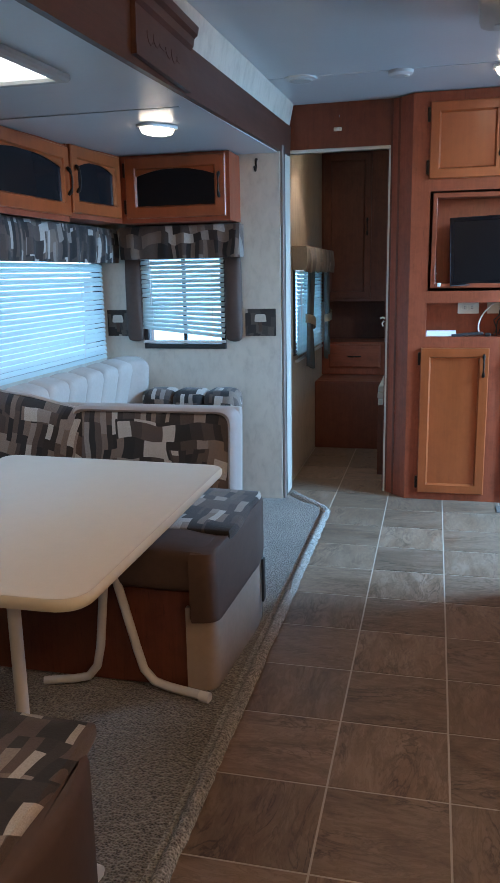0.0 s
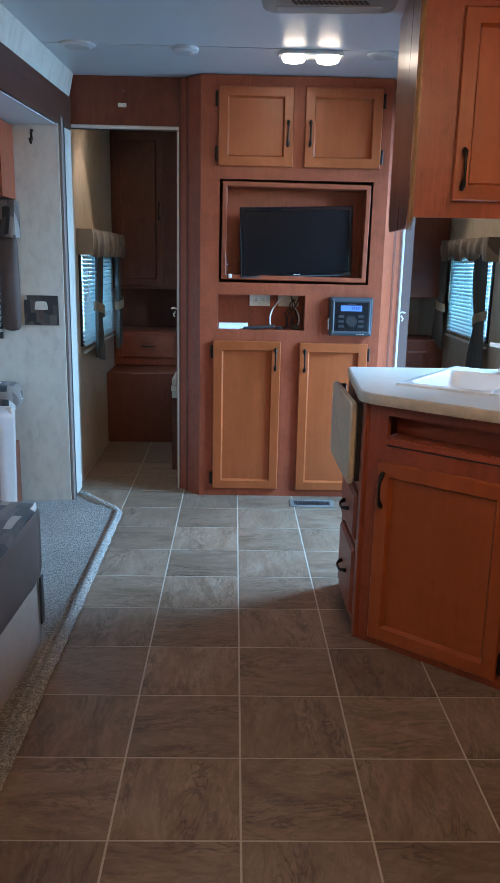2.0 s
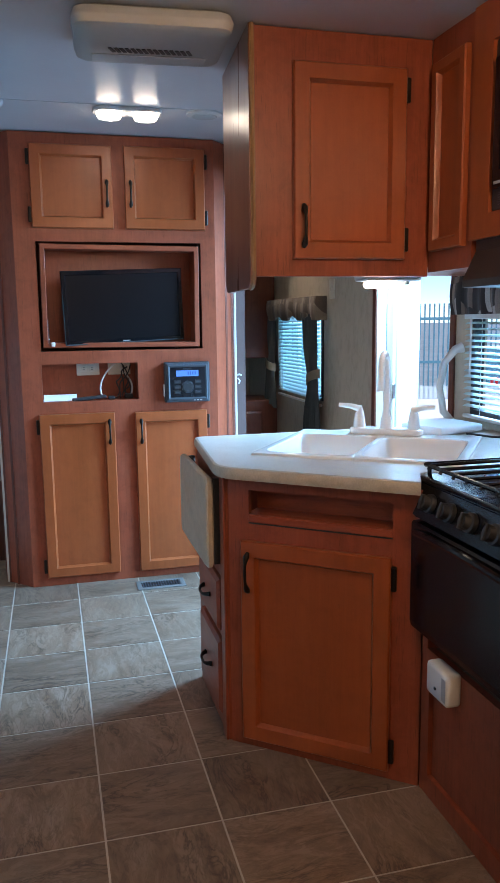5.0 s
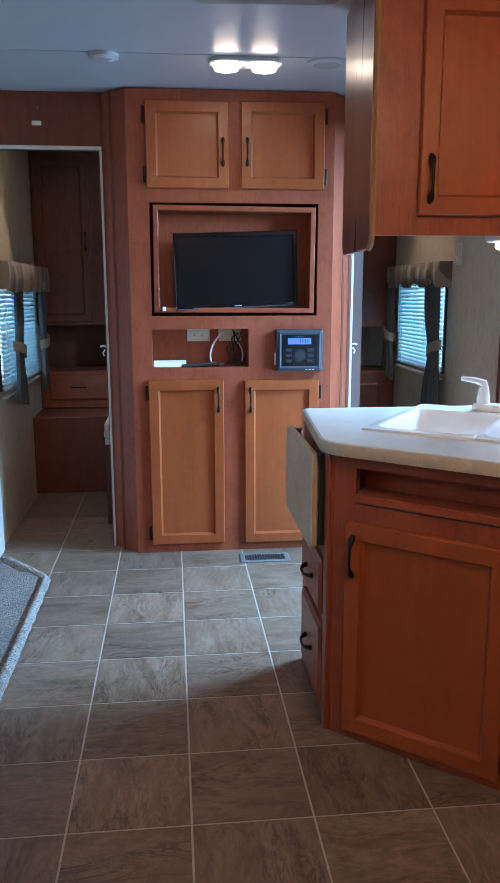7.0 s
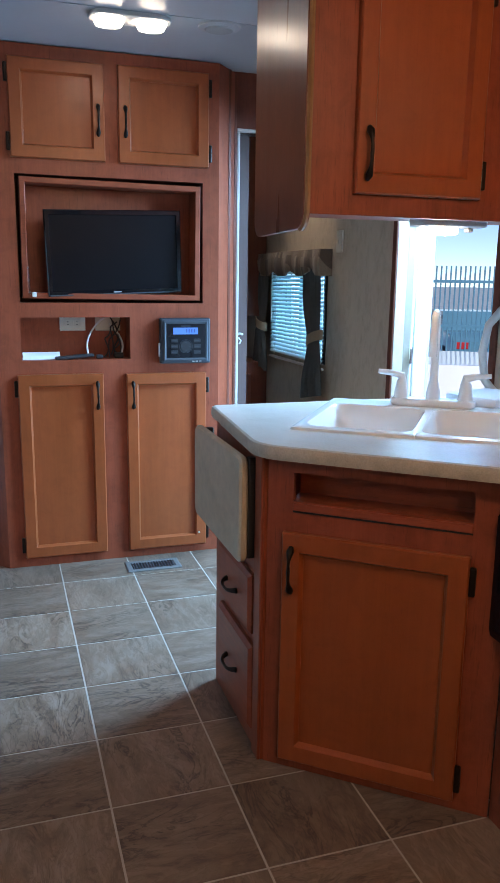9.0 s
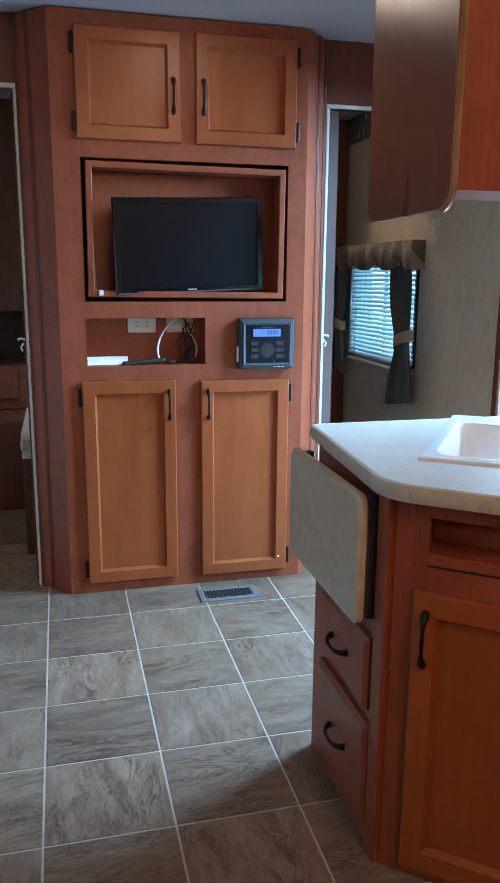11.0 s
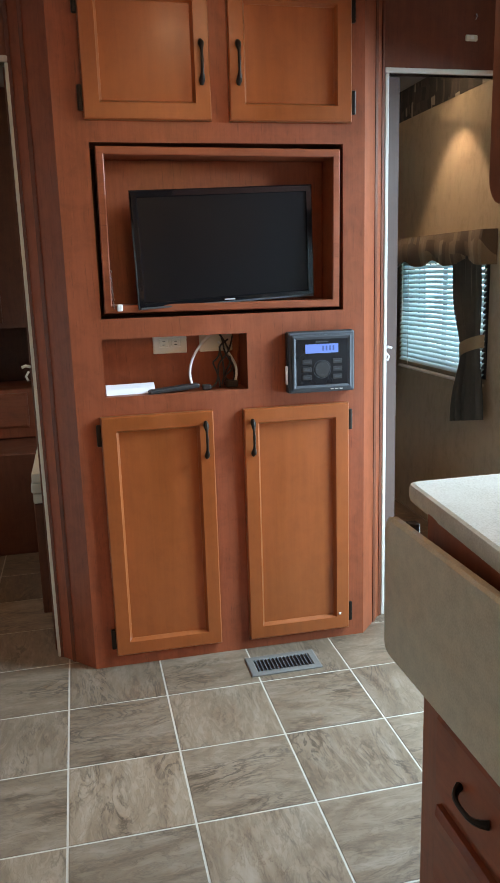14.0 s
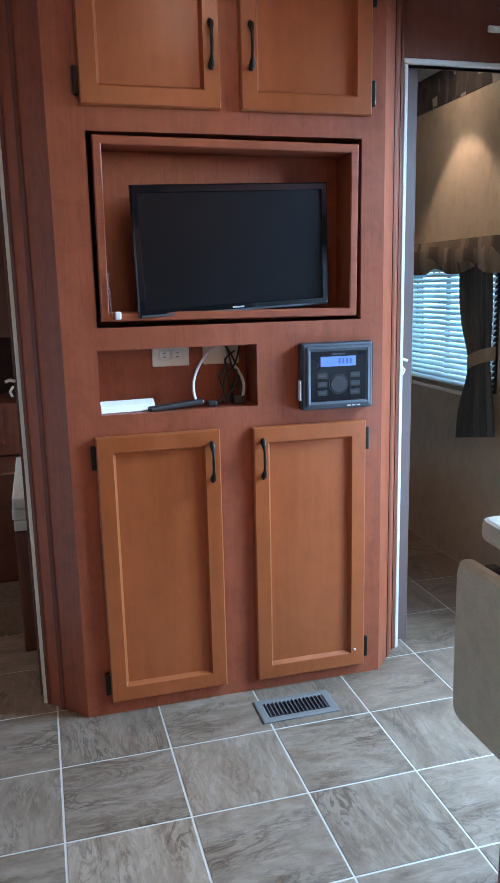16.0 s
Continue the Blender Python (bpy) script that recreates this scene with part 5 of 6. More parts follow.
part("leaf_frame", ring_frame(bmesh.new(), 0.60, 1.75, ((0, -0.021), (0, -0.028), (0.02, -0.032), (0.04, -0.028), (0.04, -0.021))), TRIMGREY, lf, "", False, pose(0.36, 0, 0.96))
for z in (0.25, 0.95, 1.65):
    part("hinge", boxbm(-0.01, 0.03, -0.03, -0.018, z - 0.04, z + 0.04, 0.004), CHROME, lf)
gh = thing("grab_handle", pose(RW, 3.53, 1.045) @ FACE_L, "white curved plastic grab handle beside the entry door", "handle")
part("grip", tube(bmesh.new(), [(0, -0.005, -0.16), (-0.008, -0.035, -0.15), (-0.02, -0.075, -0.10), (-0.026, -0.09, 0.0), (-0.02, -0.075, 0.10), (-0.008, -0.035, 0.15), (0, -0.005, 0.16)], [0.022, 0.017, 0.015, 0.015, 0.015, 0.017, 0.022], 10), WHITEPL, gh, "", True)
cl = thing("folded_cloth", pose(1.42, 3.33, 0.897, 0, 0, 20), "white folded towel on the worktop", "cloth")
part("fold", cushion(0.24, 0.20, 0.034, 0.012, 6, 5, 0.006), PAPER, cl, "", True, pose(0, 0, 0.019))
cd_ = thing("power_cord", pose(0, 0, 0.899), "thin dark power cord lying on the worktop", "cord")
part("cord", tube(bmesh.new(), [(1.46 + 0.012 * k, 3.22 - 0.022 * k + 0.012 * math.sin(k * 1.3), 0.003) for k in range(12)], 0.004, 6), BLACKPL, cd_, "", True)
sw = thing("thermostat", pose(RW, 5.02, 1.50) @ FACE_L, "small almond switch plate on the wall", "switch")
part("cover_plate", boxbm(-0.035, 0.035, -0.012, 0.0, -0.057, 0.057, 0.004, 2), ALMOND, sw)
part("toggle", boxbm(-0.006, 0.006, -0.018, -0.012, -0.012, 0.012, 0.002), ALMOND, sw)

# ---------------------------------------------------------------- front bedroom, seen through both doorways
window_unit("window_2", pose(RW, 5.61, 1.10) @ FACE_L, 0.84, 0.52)
blind(pose(RW - 0.022, 5.61, 1.385) @ FACE_L, 0.88, 0.58, 0.024, 52, "white slatted blind over the bedroom window")
valance(pose(RW - 0.002, 5.67, 1.465) @ FACE_L, 1.10, 0.115, SCALLOP, "tan patterned fabric valance over the bedroom window", 7, 0.07, 0.03, "bedroom valances")
tied_curtain(pose(RW - 0.03, 6.12, 1.36) @ FACE_L, 0.22, 0.62, -1, "bedroom curtains")
tied_curtain(pose(RW - 0.03, 5.27, 1.36) @ FACE_L, 0.24, 0.70, 1, "bedroom curtains")
bd = thing("wall_border", pose(RW - 0.0005, 5.6, 2.138) @ FACE_L, "dark patterned wallpaper border under the ceiling", "border", "", "structure")
part("strip", boxbm(-1.35, 0.82, -0.0035, -0.0005, -0.075, 0.075), ARTM, bd)
bw = thing("bedside_cabinet", pose(1.24, 6.15, 0), "dark cherry bedside cabinet", "cabinet")
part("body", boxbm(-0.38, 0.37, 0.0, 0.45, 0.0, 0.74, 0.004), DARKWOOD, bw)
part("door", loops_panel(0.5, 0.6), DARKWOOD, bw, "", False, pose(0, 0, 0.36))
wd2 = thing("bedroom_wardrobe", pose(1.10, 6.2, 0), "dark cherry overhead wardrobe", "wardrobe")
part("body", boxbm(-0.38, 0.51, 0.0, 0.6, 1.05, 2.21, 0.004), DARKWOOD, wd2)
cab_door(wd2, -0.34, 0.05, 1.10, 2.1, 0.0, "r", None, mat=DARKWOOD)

window_unit("window_3", pose(-0.86, 5.5, 1.065, 0, 0, 90), 1.04, 0.53)
blind(pose(-0.86 + 0.022, 5.5, 1.34, 0, 0, 90), 1.08, 0.58, 0.024, 50, "white slatted blind over the bunk window")
valance(pose(-0.86 + 0.002, 5.55, 1.455, 0, 0, 90), 1.26, 0.14, SCALLOP, "tan patterned fabric valance over the bunk window", 7, 0.09, 0.02, "bedroom valances")
tied_curtain(pose(-0.86 + 0.04, 5.27, 1.33, 0, 0, 90), 0.22, 0.62, -1, "bedroom curtains")
tied_curtain(pose(-0.86 + 0.04, 6.02, 1.33, 0, 0, 90), 0.16, 0.62, 1, "bedroom curtains")
wr = thing("wardrobe", pose(0, 6.2, 0), "tall dark cherry wardrobe unit with overhead door and drawers", "wardrobe")
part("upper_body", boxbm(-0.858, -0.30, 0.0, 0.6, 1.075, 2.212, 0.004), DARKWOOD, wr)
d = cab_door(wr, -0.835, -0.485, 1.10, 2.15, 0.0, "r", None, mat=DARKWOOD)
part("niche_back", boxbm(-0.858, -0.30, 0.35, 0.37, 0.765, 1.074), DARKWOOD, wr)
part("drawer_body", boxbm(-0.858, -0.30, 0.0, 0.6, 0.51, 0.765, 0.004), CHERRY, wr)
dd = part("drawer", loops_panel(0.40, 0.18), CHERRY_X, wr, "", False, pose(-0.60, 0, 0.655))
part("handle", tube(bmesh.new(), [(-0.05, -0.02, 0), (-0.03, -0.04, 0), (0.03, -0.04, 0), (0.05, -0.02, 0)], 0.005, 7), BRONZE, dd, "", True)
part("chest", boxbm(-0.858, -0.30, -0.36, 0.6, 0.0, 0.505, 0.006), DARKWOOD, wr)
part("side_panel", boxbm(-0.30, -0.285, 0.0, 0.6, 0.0, 2.212), DARKWOOD, wr)
# platform with white top whose end shows past the doorway
pl = thing("bed_platform", pose(0, 0, 0), "dark cherry bed platform with stacked cream boards on top", "bed")
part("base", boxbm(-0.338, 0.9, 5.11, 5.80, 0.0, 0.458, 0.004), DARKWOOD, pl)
for k in range(3):
    part("board", boxbm(-0.338 - 0.004 * (k % 2), 0.9, 5.10, 5.81, 0.462 + 0.041 * k, 0.501 + 0.041 * k, 0.006, 2), CREAMP, pl, "cream board")

# ---------------------------------------------------------------- slide-out: windows, wall cabinets, lamps
window_unit("window_4", pose(SLX, 3.205, 1.18, 0, 0, 90), 2.31, 0.64)
blind(pose(SLX + 0.022, 3.27, 1.425, 0, 0, 90), 2.2, 0.615, 0.0255, 56, "white slatted blind over the long dinette window")
valance(pose(SLX + 0.002, 3.25, 1.555, 0, 0, 90), 2.42, 0.185, PATCH_VAL, "brown patchwork fabric valance over the dinette window", 22, 0.10, 0, "dinette valances")
window_unit("window_5", pose(-1.39, SLY, 1.175), 0.46, 0.55)
blind(pose(-1.388, SLY - 0.024, 1.435), 0.49, 0.50, 0.0255, 58, "white slatted blind with crooked lowest slats", 7)
vl = valance(pose(-1.378, SLY - 0.002, 1.562), 0.69, 0.175, PATCH_VAL, "brown patchwork fabric valance over the end window", 7, 0.09, 0, "dinette valances")
for s, x in ((-1, -1.678), (1, -1.092)):
    lm = thing("side_panel_drape", pose(x, SLY - 0.002, 1.39), "dark brown padded side panel of the window dressing", "lambrequin", "window side panels")
    part("pad", cushion(0.095, 0.05, 0.45, 0.018, 8, 3), BROWNVINYL, lm, "", True, pose(0, -0.024, -0.225))
for x, w in ((-1.795, 0.13), (-0.945, 0.175)):
    art = thing("wall_plaque", pose(x, SLY, 1.032), "dark border plaque with pale cup motif", "plaque", "wall plaques")
    part("plate", boxbm(-w / 2, w / 2, -0.006, -0.0005, -0.075, 0.075, 0.001), ARTM, art)
    bm = pillow_prism(bmesh.new(), rounded([(-0.035, -0.012), (0.035, -0.012), (0.028, 0.03), (-0.028, 0.03)], 0.01), 0.0, 0.003, 0.001)
    part("motif", bm, WALLP, art, "", False, pose(0, -0.0062, 0.015, 90, 0, 0))
    part("motif_stem", boxbm(-0.01, 0.01, -0.0085, -0.0065, -0.05, 0.0), BROWNVINYL, art)
hk = thing("coat_hook", pose(-0.955, SLY, 1.862), "small black coat hook on the wall", "hook")
part("hook_body", tube(bmesh.new(), [(0, -0.004, 0.03), (0, -0.02, 0.02), (0, -0.012, -0.01), (0, -0.03, -0.03), (0, -0.045, -0.012)], [0.009, 0.006, 0.006, 0.006, 0.008], 7), BRONZE, hk, "", True)

OZ0, OZ1 = 1.572, 1.912
oc = thing("overhead_cabinet", pose(-1.345, 4.20, 0), "maple overhead cabinet with an arched smoked glass door", "cabinet", "overhead cabinets")
part("face_frame", sheet((-0.30, 0.297), (OZ0, OZ1), [], 0.0, 0.018), CHERRY, oc)
part("side_panel", boxbm(0.28, 0.297, 0.019, 0.218, OZ0, OZ1), CHERRY, oc)
part("cabinet_bottom", boxbm(-0.30, 0.279, 0.019, 0.218, OZ0, OZ0 + 0.012), CHERRY_X, oc)
cab_door(oc, -0.268, 0.278, OZ0 + 0.022, OZ1 - 0.012, 0.0, "r", "l", pane=SMOKED, arch=True, border=0.062)
dgA, dgB = Vector((-1.685, 3.66)), Vector((-1.645, 4.20))
dl = (dgB - dgA).length
oc = thing("overhead_cabinet", pose(dgA.x, dgA.y, 0, 0, 0, math.degrees(math.atan2(dgB.y - dgA.y, dgB.x - dgA.x))), "maple corner overhead cabinet with an arched smoked glass door", "cabinet", "overhead cabinets")
part("face_frame", sheet((0.0, dl), (OZ0, OZ1), [], 0.0, 0.018), CHERRY, oc)
part("cabinet_bottom", boxbm(0.0, dl, 0.019, 0.17, OZ0, OZ0 + 0.012), CHERRY_X, oc)
cab_door(oc, 0.012, dl - 0.04, OZ0 + 0.022, OZ1 - 0.012, 0.0, "l", None, pane=SMOKED, arch=True, border=0.062)
for y0, y1 in ((2.87, 3.655), (2.08, 2.865)):
    oc = thing("overhead_cabinet", pose(-1.685, y0, 0, 0, 0, 90), "maple overhead cabinet with an arched smoked glass door", "cabinet", "overhead cabinets")
    part("face_frame", sheet((0.0, y1 - y0), (OZ0 - 0.02, OZ1 - 0.02), [], 0.0, 0.018), CHERRY, oc)
    part("cabinet_bottom", boxbm(0.0, y1 - y0, 0.019, 0.17, OZ0, OZ0 + 0.012), CHERRY_X, oc)
    cab_door(oc, 0.02, y1 - y0 - 0.008, OZ0 + 0.004, OZ1 - 0.032, 0.0, "r", None, pane=SMOKED, arch=True, border=0.062)


def dome_lamp(m, w, d, label, n=1, lens=LAMPGLOW, deep=0.026):
    lp = thing("ceiling_lamp", m, label, "lamp", "dome lamps")
    part("base", pillow_prism(bmesh.new(), rounded([(-w / 2, -d / 2), (w / 2, -d / 2), (w / 2, d / 2), (-w / 2, d / 2)], d * 0.42), -0.014, 0.0, 0.004), WHITEPL, lp, "", True)
    for k in range(n):
        cx = 0 if n == 1 else (-w * 0.262, w * 0.262)[k]
        ww = w * 0.82 if n == 1 else w * 0.37
        bm = bmesh.new()
        out = rounded([(cx - ww / 2, -d * 0.42), (cx + ww / 2, -d * 0.42), (cx + ww / 2, d * 0.42), (cx - ww / 2, d * 0.42)], d * 0.36)
        rings = []
        for q, z in ((1.0, -0.0145), (0.97, -0.0145 - deep * 0.3), (0.85, -0.0145 - deep * 0.75), (0.45, -0.0145 - deep)):
            rings.append([(cx + (x - cx) * q, y * q, z) for x, y in out])
        loops(bm, rings)
        part("lens", bm, lens, lp, "lit white lens", True)
    return lp


dome_lamp(pose(0.357, 4.085, ceil_z(4.085) - 0.003, SLOPE * 57, 0, 0), 0.285, 0.13, "white twin dome ceiling lamp, lit", 2)
dome_lamp(pose(-1.115, 3.33, 1.889, 2, 0, 55), 0.17, 0.10, "white single dome lamp on the slide-out ceiling, lit")
pn = thing("ceiling_light_panel", pose(-1.345, 2.09, 1.850, 1.7, 0, 0), "white framed rectangular ceiling light panel, lit", "lamp")
part("frame", ring_frame(bmesh.new(), 0.62, 0.62, ((0, 0.0), (0, -0.012), (0.006, -0.02), (0.030, -0.02), (0.036, -0.012), (0.036, 0.0))), GREYPL2, pn, "", False, pose(0, 0, 0, 90, 0, 0))
part("diffuser", boxbm(-0.28, 0.28, -0.28, 0.28, -0.008, -0.003), PANELGLOW, pn)
# two unseen lamps further back, added for warm light from the rear
dome_lamp(pose(0.72, 1.45, ceil_z(1.45) - 0.003, SLOPE * 57, 0, 0), 0.285, 0.13, "white twin dome ceiling lamp, lit", 2, LAMPUNSEEN, 0.12)
dome_lamp(pose(0.45, -0.4, ceil_z(-0.4) - 0.003, SLOPE * 57, 0, 0), 0.285, 0.13, "white twin dome ceiling lamp, lit", 2, LAMPUNSEEN, 0.12)
for x, y in ((1.42, 5.47), (-0.66, 5.1)):
    dl_ = thing("downlight", pose(x, y, 2.2145), "small round bedroom ceiling downlight, lit", "lamp", "bedroom downlights")
    part("rim", tube(bmesh.new(), [(0, 0, 0), (0, 0, -0.008)], [0.05, 0.045], 20), WHITEPL, dl_, "", True)
    part("lens", tube(bmesh.new(), [(0, 0, -0.0085), (0, 0, -0.016)], [0.038, 0.03], 18), LAMPSPOT, dl_, "lit warm lens", True)
    sd = bpy.data.lights.new("downlight_beam", "SPOT")
    sd.energy, sd.color, sd.spot_size, sd.spot_blend, sd.shadow_soft_size = 16, WARM, radians(73), 0.25, 0.02
    so = new("downlight_beam", sd)
    so.matrix_world = pose(x, y, 2.19)
# ceiling fittings
ac = thing("air_conditioner_grille", pose(0.325, 3.11, ceil_z(3.11) - 0.001, 2, 0, -4), "off-white plastic air conditioner shroud with slots", "air conditioner")
part("shroud", pillow_prism(bmesh.new(), rounded([(-0.22, -0.21), (0.22, -0.21), (0.22, 0.15), (-0.22, 0.15)], 0.05), -0.055, 0.0, 0.025), GREYPL2, ac, "", True)
for k in range(15):
    part("slot", boxbm(-0.005, 0.005, -0.02, 0.02, -0.0575, -0.0552), BLACKPL, ac, "", False, pose(-0.11 + k * 0.016, -0.0, 0, 0, 0, -20))
part("filter_door", boxbm(-0.17, 0.17, 0.04, 0.11, -0.059, -0.0552, 0.002), FIXTURE, ac, "pale filter door")


def disc(name, x, y, r, h, mat, label, cat):
    o = thing(name, pose(x, y, ceil_z(y) - 0.0005, 2, 0, 0), label, cat)
    part("rim", tube(bmesh.new(), [(0, 0, 0), (0, 0, -h * 0.6), (0, 0, -h)], [r, r * 0.98, r * 0.8], 28), mat, o, "", True)
    return o


o = disc("ceiling_speaker", 0.68, 4.08, 0.078, 0.012, FIXTURE, "round white ceiling speaker", "speaker")
part("grille", tube(bmesh.new(), [(0, 0, -0.012), (0, 0, -0.016)], [0.055, 0.05], 24), GREYPL2, o, "", True)
o = disc("ceiling_speaker", -0.65, 4.04, 0.078, 0.012, FIXTURE, "round white ceiling speaker", "speaker")
part("grille", tube(bmesh.new(), [(0, 0, -0.012), (0, 0, -0.016)], [0.055, 0.05], 24), GREYPL2, o, "", True)
o = disc("smoke_alarm", -0.19, 4.05, 0.058, 0.024, FIXTURE, "round white smoke alarm", "alarm")
part("test_button", tube(bmesh.new(), [(0.03, -0.02, -0.022), (0.03, -0.02, -0.030)], 0.012, 12), WHITEPL, o, "", True)
for x in (-0.56, 1.26):
    sw = thing("light_switch", pose(x, 4.735, 2.072), "small pale rocker switch on the door head", "switch")
    part("rocker", boxbm(-0.022, 0.022, -0.009, 0.0, -0.010, 0.010, 0.003), ALMOND, sw)
    part("toggle", boxbm(-0.006, 0.006, -0.013, -0.009, -0.005, 0.005), WHITEPL, sw)
    h = thing("small_hook", pose(x + 0.01, 4.735, 2.142), "tiny brass cup hook", "hook")
    part("hook_body", tube(bmesh.new(), [(0, 0, 0), (0, -0.018, 0), (0, -0.022, -0.008), (0, -0.012, -0.014)], 0.0025, 6), CHROME, h, "", True)

# ---------------------------------------------------------------- dinette and sofa
# far bench, facing the camera
bn = thing("dinette_bench", pose(0, 0, 0), "dark brown suede dinette bench with patchwork cushion top", "bench", "dinette benches")
part("base", boxbm(-1.86, -0.70, 2.32, 2.92, 0.018, 0.345, 0.004), DARKWOOD, bn, "dark cherry bench base")
bm = bmesh.new()
prism(bm, rounded([(-0.72, 2.30), (-0.632, 2.33), (-0.60, 2.84), (-0.62, 2.93), (-0.72, 2.93)], [0, 0.03, 0.1, 0.05, 0]), 0.018, 0.30)
part("skirt", bm, TAUPE, bn, "taupe suede skirt", True)
bm = bmesh.new()
pillow_prism(bm, rounded([(-0.70, 2.285), (-0.625, 2.30), (-0.595, 2.84), (-0.615, 2.945), (-0.70, 2.945)], [0, 0.04, 0.1, 0.05, 0], 8), 0.245, 0.485, 0.03)
part("end_flap", bm, BROWNVINYL, bn, "brown suede end flap", True)
part("seat_cushion", cushion(1.20, 0.64, 0.15, 0.035, 10, 2), BROWNVINYL, bn, "brown suede seat cushion", True, pose(-1.25, 2.61, 0.42))
part("seat_panel", cushion(1.21, 0.47, 0.05, 0.022, 12, 3), PATCH, bn, "patchwork seat panel", True, pose(-1.215, 2.69, 0.484))
part("strap", boxbm(-0.602, -0.594, 2.84, 2.875, 0.09, 0.26, 0.003), BLACKPL, bn)
# back of the bench
bk = thing("bolster_cushion", pose(-1.085, 3.05, 0.60, -5, 0, 0), "patchwork dinette back cushion with beige rim", "cushion")
part("cushion", cushion(0.655, 0.10, 0.40, 0.03, 10, 4), PATCH, bk, "", True, pose(0, 0, -0.030))
out = rounded([(-0.345, -0.225), (0.345, -0.225), (0.345, 0.19), (-0.345, 0.19)], 0.055, 8)
bm = bmesh.new()
rings = []
for q, y in ((1.0, 0.06), (1.0, -0.020), (0.985, -0.044), (0.955, -0.054), (0.928, -0.046), (0.92, -0.02), (0.92, 0.06)):
    rings.append([(x * q, y, -0.0175 + (z + 0.0175) * (1 - (1 - q) * 1.5)) for x, z in out])
loops(bm, rings, cap=False)
part("rim", bm, BEIGERIM, bk, "beige rolled rim", True)
part("back_panel", boxbm(-0.46, 0.345, 0.05, 0.10, -0.58, 0.19, 0.015, 3), BEIGEF, bk, "beige fabric back panel", True)
bk = thing("corner_cushion", pose(-1.63, 2.98, 0.615, -8, 13, 12), "patchwork corner cushion with beige piping", "cushion")
part("cushion", cushion(0.52, 0.10, 0.42, 0.04, 10, 6), PATCH, bk, "", True)
part("piping", tube(bmesh.new(), [(-0.25, -0.02, 0.205), (0.0, -0.02, 0.222), (0.24, -0.02, 0.205), (0.262, -0.02, 0.17)], 0.008, 6), BEIGEF, bk, "beige piping", True)
# near bench
bn = thing("dinette_bench", pose(0, 0, 0), "patchwork and brown suede dinette bench by the table", "bench", "dinette benches")
part("base", boxbm(-1.86, -0.72, 0.72, 1.30, 0.018, 0.30, 0.004), DARKWOOD, bn, "dark cherry bench base")
bm = bmesh.new()
pillow_prism(bm, rounded([(-0.80, 0.70), (-0.55, 0.72), (-0.545, 1.26), (-0.60, 1.39), (-0.80, 1.415)], [0, 0.06, 0.1, 0.06, 0], 8), 0.10, 0.475, 0.03)
part("end_flap", bm, BROWNVINYL, bn, "brown suede end flap", True)
part("seat_cushion", cushion(1.10, 0.67, 0.16, 0.04, 10, 7), BROWNVINYL, bn, "brown suede seat cushion", True, pose(-1.27, 1.045, 0.40))
part("seat_panel", cushion(1.24, 0.66, 0.05, 0.02, 12, 8), PATCH_VAL, bn, "patchwork seat panel", True, pose(-1.205, 1.075, 0.474))
# table
tb = thing("dinette_table", pose(0, 0, 0), "cream laminate dinette table on folding steel legs", "table")
TT = rounded([(-0.642, 2.505), (-0.635, 1.455), (-1.42, 1.455), (-1.42, 2.535)], [0.05, 0.07, 0.05, 0.05], 8)
CREAM = plain("cream_laminate", (0.52, 0.455, 0.38), 0.5, 0, 0.03, 200, 0.01)
part("tabletop", pillow_prism(bmesh.new(), TT, 0.675, 0.705, 0.008), CREAM, tb, "", True)
bm = bmesh.new()
rg2 = []
c0 = Vector((-1.03, 2.0))
for off, z in ((0.0, 0.677), (0.005, 0.683), (0.006, 0.690), (0.005, 0.697), (0.0, 0.703)):
    rg2.append([(x + (Vector((x, y)) - c0).normalized().x * off, y + (Vector((x, y)) - c0).normalized().y * off, z) for x, y in TT])
loops(bm, rg2, cap=False)
part("edge_strip", bm, ALMOND, tb, "tan edge strip", True)
for y, dx in ((2.30, 0.0), (1.56, -0.04)):
    la = [(-1.0, -0.02, 0.675), (-0.94, -0.01, 0.39), (-0.885, 0, 0.15), (-0.865, 0, 0.08), (-0.83, -0.002, 0.042), (-0.78, -0.008, 0.031), (-0.645, -0.038, 0.030)]
    lb = [(-0.93, -0.02, 0.675), (-0.98, -0.01, 0.37), (-1.005, -0.008, 0.15), (-1.02, -0.01, 0.08), (-1.05, -0.014, 0.042), (-1.10, -0.02, 0.031), (-1.19, -0.05, 0.030)]
    if dx:
        la = [(-0.80, 0, 0.675), (-0.80, 0, 0.40), (-0.80, 0, 0.14), (-0.79, 0, 0.07), (-0.77, -0.005, 0.04), (-0.74, -0.01, 0.031), (-0.64, -0.02, 0.030)]
    for pts in (la, lb):
        part("leg", tube(bmesh.new(), [(px + dx, y + py, pz) for px, py, pz in pts], [0.014] * 7, 10), METAL, tb, "white painted bent steel leg", True)
    ex, ey, ez = la[-1]
    part("foot_cap", tube(bmesh.new(), [(ex + dx - 0.025, y + ey, ez), (ex + dx + 0.008, y + ey - 0.006, ez)], 0.017, 10), WHITEPL, tb, "", True)
    part("cross_rail", boxbm(-1.25, -0.78, y - 0.032, y - 0.008, 0.655, 0.674), METAL, tb)
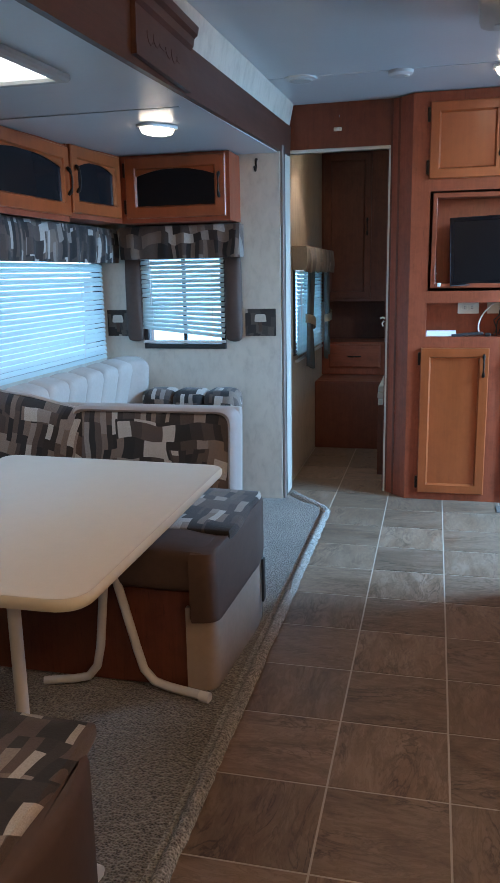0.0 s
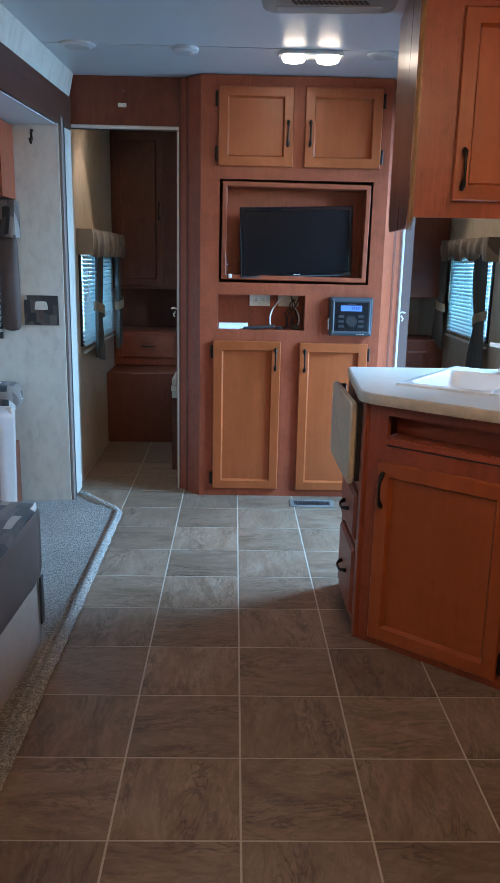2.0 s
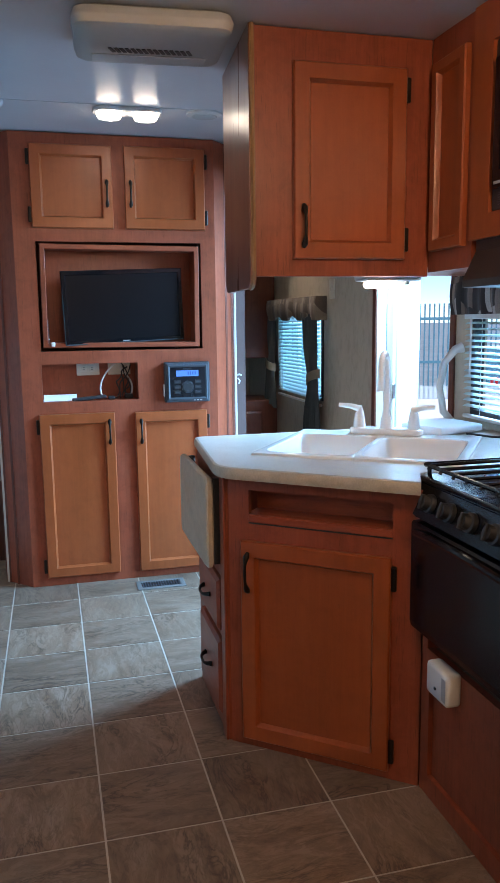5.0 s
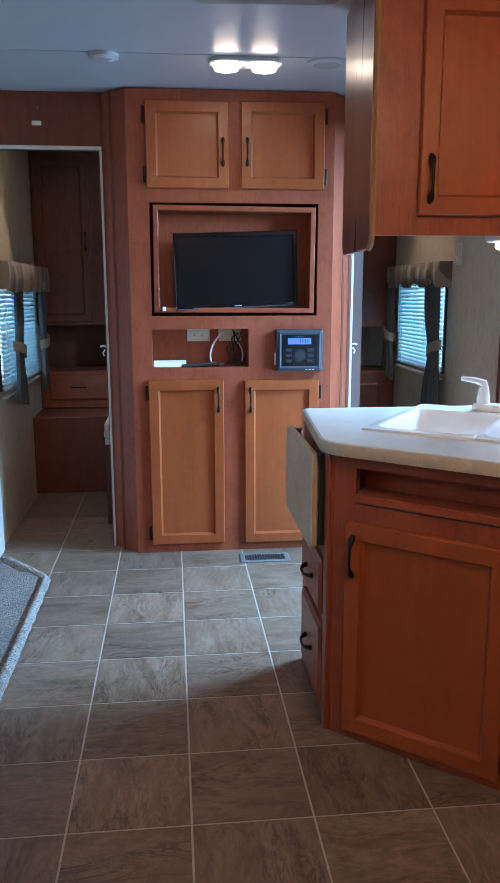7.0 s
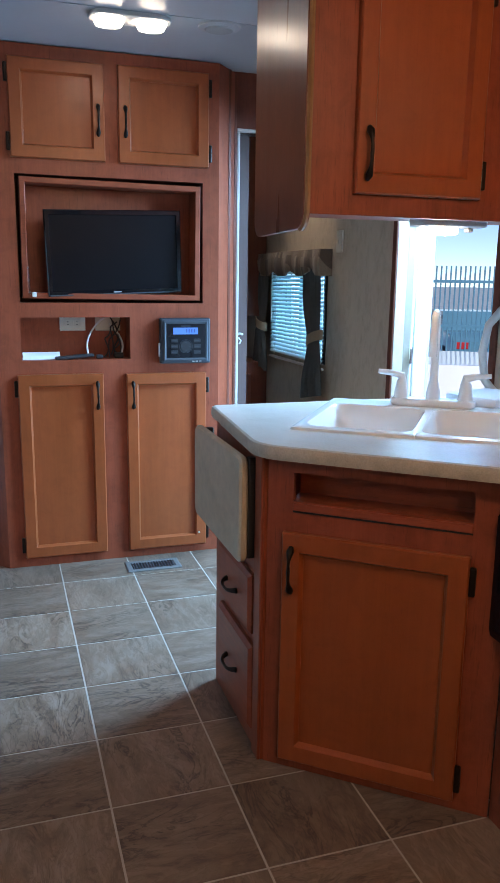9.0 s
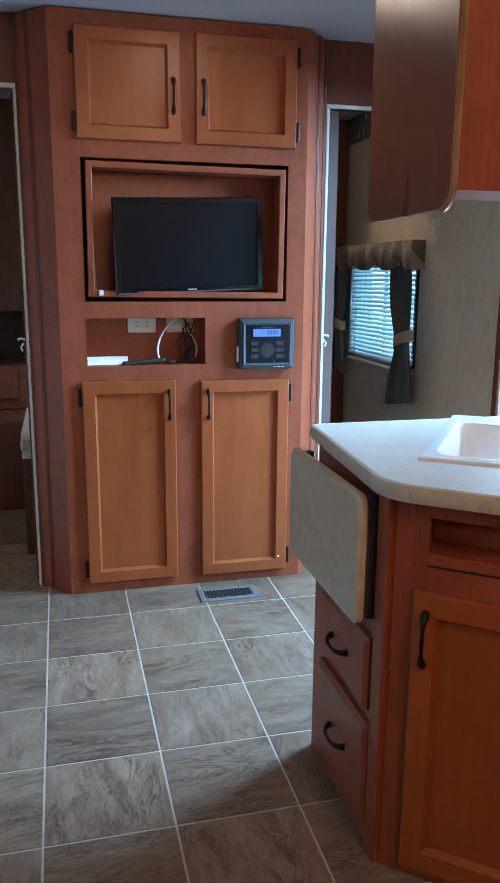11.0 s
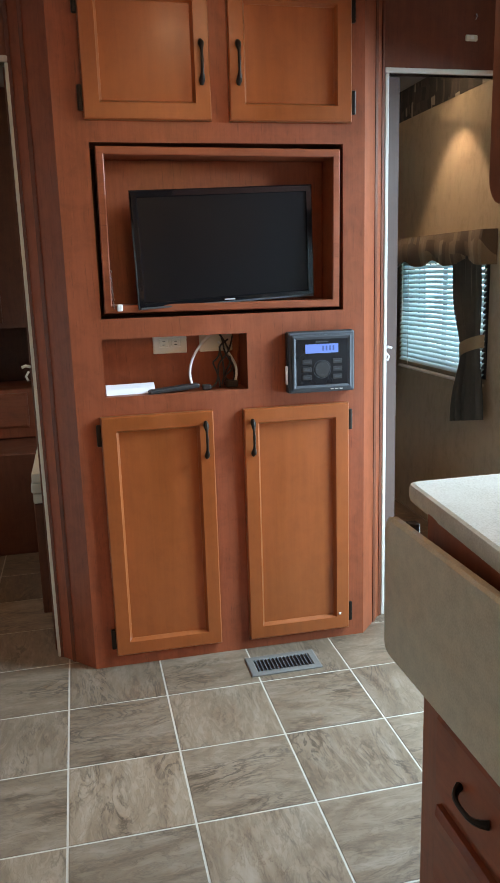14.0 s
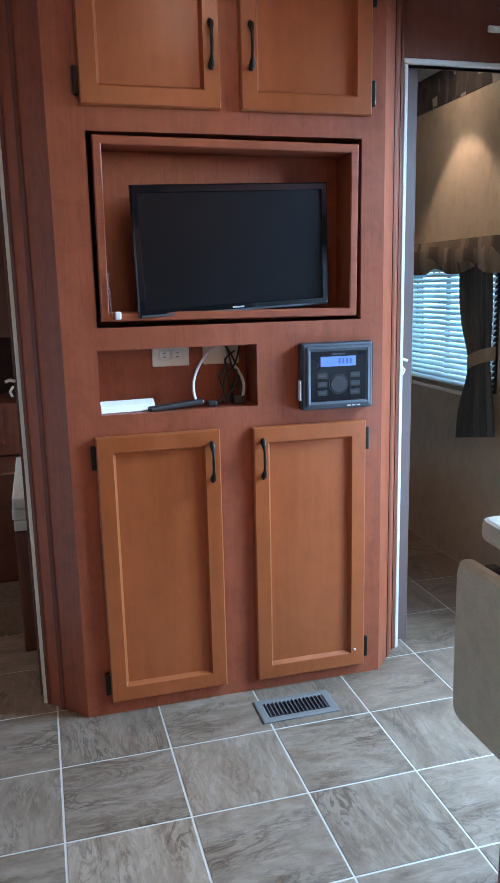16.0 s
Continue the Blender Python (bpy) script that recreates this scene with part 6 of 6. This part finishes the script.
# sofa behind
sf = thing("sofa", pose(0, 0, 0), "beige channel-back sofa with patchwork seat along the window wall", "sofa")
for k in range(6):
    part("back_channel", cushion(0.15, 0.196, 0.37, 0.034, 9, 20 + k, 0.012), BEIGEF, sf, "", True, pose(-1.735, 3.16 + k * 0.192, 0.655, 0, 13, 0))
part("back_channel", cushion(0.15, 0.20, 0.37, 0.034, 9, 40, 0.012), BEIGEF, sf, "", True, pose(-1.70, 4.275, 0.655, 0, 12, -38))
part("seat", cushion(0.80, 1.20, 0.22, 0.06, 10, 11), BEIGEF, sf, "", True, pose(-1.46, 3.70, 0.45))
for k in range(3):
    part("arm_roll", cushion(0.195, 0.20, 0.13, 0.05, 8, 50 + k, 0.008), PATCH, sf, "patchwork rolled arm", True, pose(-1.50 + 0.18 * k, 4.30, 0.602))
part("base", boxbm(-1.86, -1.08, 3.14, 4.38, 0.018, 0.36, 0.006), DARKWOOD, sf)

# ---------------------------------------------------------------- outside the entry door
structure("ground", boxbm(-400, 400, -400, 400, -0.95, -0.85), GRAVEL, "pale gravel yard round the trailer", "ground")
fn = thing("fence", pose(7.2, 13.6, -0.85, 0, 0, -18), "dark steel picket fence round the yard", "fence")
pk = None
for k in range(104):
    if pk is None:
        ob = part("picket", boxbm(-0.012, 0.012, -0.012, 0.012, 0.05, 2.45), FENCEM, fn)
        pk = ob.data
    else:
        ob = new("picket", pk)
        ob.parent = fn
    ob.matrix_basis = pose(-4.5 + k * 0.0873, 0, 0)
for z in (0.3, 1.35, 2.15):
    part("rail", boxbm(-4.6, 4.6, -0.02, 0.02, z, z + 0.05), FENCEM, fn)
for x in (-3.2, -0.8, 1.6, 4.0):
    part("post", boxbm(x - 0.05, x + 0.05, -0.05, 0.05, 0.0, 2.6), FENCEM, fn)


def parked_car(m, mat, label):
    c = thing("parked_car", m, label, "car")
    bm = bmesh.new()
    side = [(-2.1, 0.35), (-2.1, 0.8), (-1.9, 0.95), (-1.0, 1.0), (-0.55, 1.45), (0.9, 1.45), (1.5, 1.0), (2.1, 0.9), (2.15, 0.4)]
    rings = []
    for y, q in ((-0.85, 0.96), (-0.8, 1.0), (0.8, 1.0), (0.85, 0.96)):
        rings.append([(x * q, y * (0.88 if z > 1.2 else 1), z) for x, z in side])
    loops(bm, rings)
    part("body", bm, mat, c, "", True)
    for x in (-1.3, 1.35):
        for y in (-0.82, 0.82):
            w = part("wheel", tube(bmesh.new(), [(x, y - 0.1, 0.32), (x, y + 0.1, 0.32)], 0.32, 20), BLACKPL, c, "", True)
            part("rim", tube(bmesh.new(), [(x, y - 0.105, 0.32), (x, y + 0.105, 0.32)], 0.2, 16), CHROME, w, "", True)
    for y in (-0.864, 0.864):
        part("side_window", boxbm(-0.7, 1.0, y * 0.9 - 0.012, y * 0.9 + 0.012, 1.02, 1.34, 0.01), SMOKED, c)
    for y in (-0.6, 0.6):
        part("tail_light", boxbm(-2.12, -2.08, y - 0.15, y + 0.15, 0.62, 0.78, 0.01), REDLENS, c)
    return c


parked_car(pose(11.5, 18.6, -0.85, 0, 0, 70), CARDARK, "dark parked car behind the yard fence")
parked_car(pose(3.9, 7.3, -0.85, 0, 0, 60), CARWHITE, "white parked car outside the entry door")

# ---------------------------------------------------------------- floor tiles, each its own piece
PX, PY, TX, TY = 0.3085, 0.3005, -0.236, 4.066
J = 0.0028


def tile_mesh(x0, x1, y0, y1):
    bm = bmesh.new()
    rings = []
    for ins, z in ((0, -0.0012), (0, -0.0004), (0.0012, 0.0)):
        rings.append([(x0 + ins, y0 + ins, z), (x1 - ins, y0 + ins, z), (x1 - ins, y1 - ins, z), (x0 + ins, y1 - ins, z)])
    loops(bm, rings)
    me = bpy.data.meshes.new("tile")
    bm.to_mesh(me)
    bm.free()
    me.materials.append(TILE)
    return me


# the grain of neighbouring tiles runs crosswise
A2, B2 = PX / 2 - J, PY / 2 - J
along_x = tile_mesh(-A2, A2, -B2, B2)
along_y = tile_mesh(-B2, B2, -A2, A2)
for i in range(-3, 7):
    for j in range(-20, 10):
        cx, cy = TX + (i + 0.5) * PX, TY + (j + 0.5) * PY
        x0, x1 = max(cx - A2, -0.858), min(cx + A2, RW - 0.002)
        if x1 - x0 < 0.02 or not -1.85 < cy < 6.85 or (x1 < -0.62 and cy < 4.2):
            continue
        cross = (i + j) % 2
        if x1 - x0 > 2 * A2 - 1e-4:
            me = along_y if cross else along_x
        elif cross:
            me = tile_mesh(-B2, B2, cx - x1, cx - x0)
        else:
            me = tile_mesh(x0 - cx, x1 - cx, -B2, B2)
        t = new("tile", me)
        t.parent = floor
        t.matrix_basis = pose(cx, cy, 0, 0, 0, 90 if cross else 0)
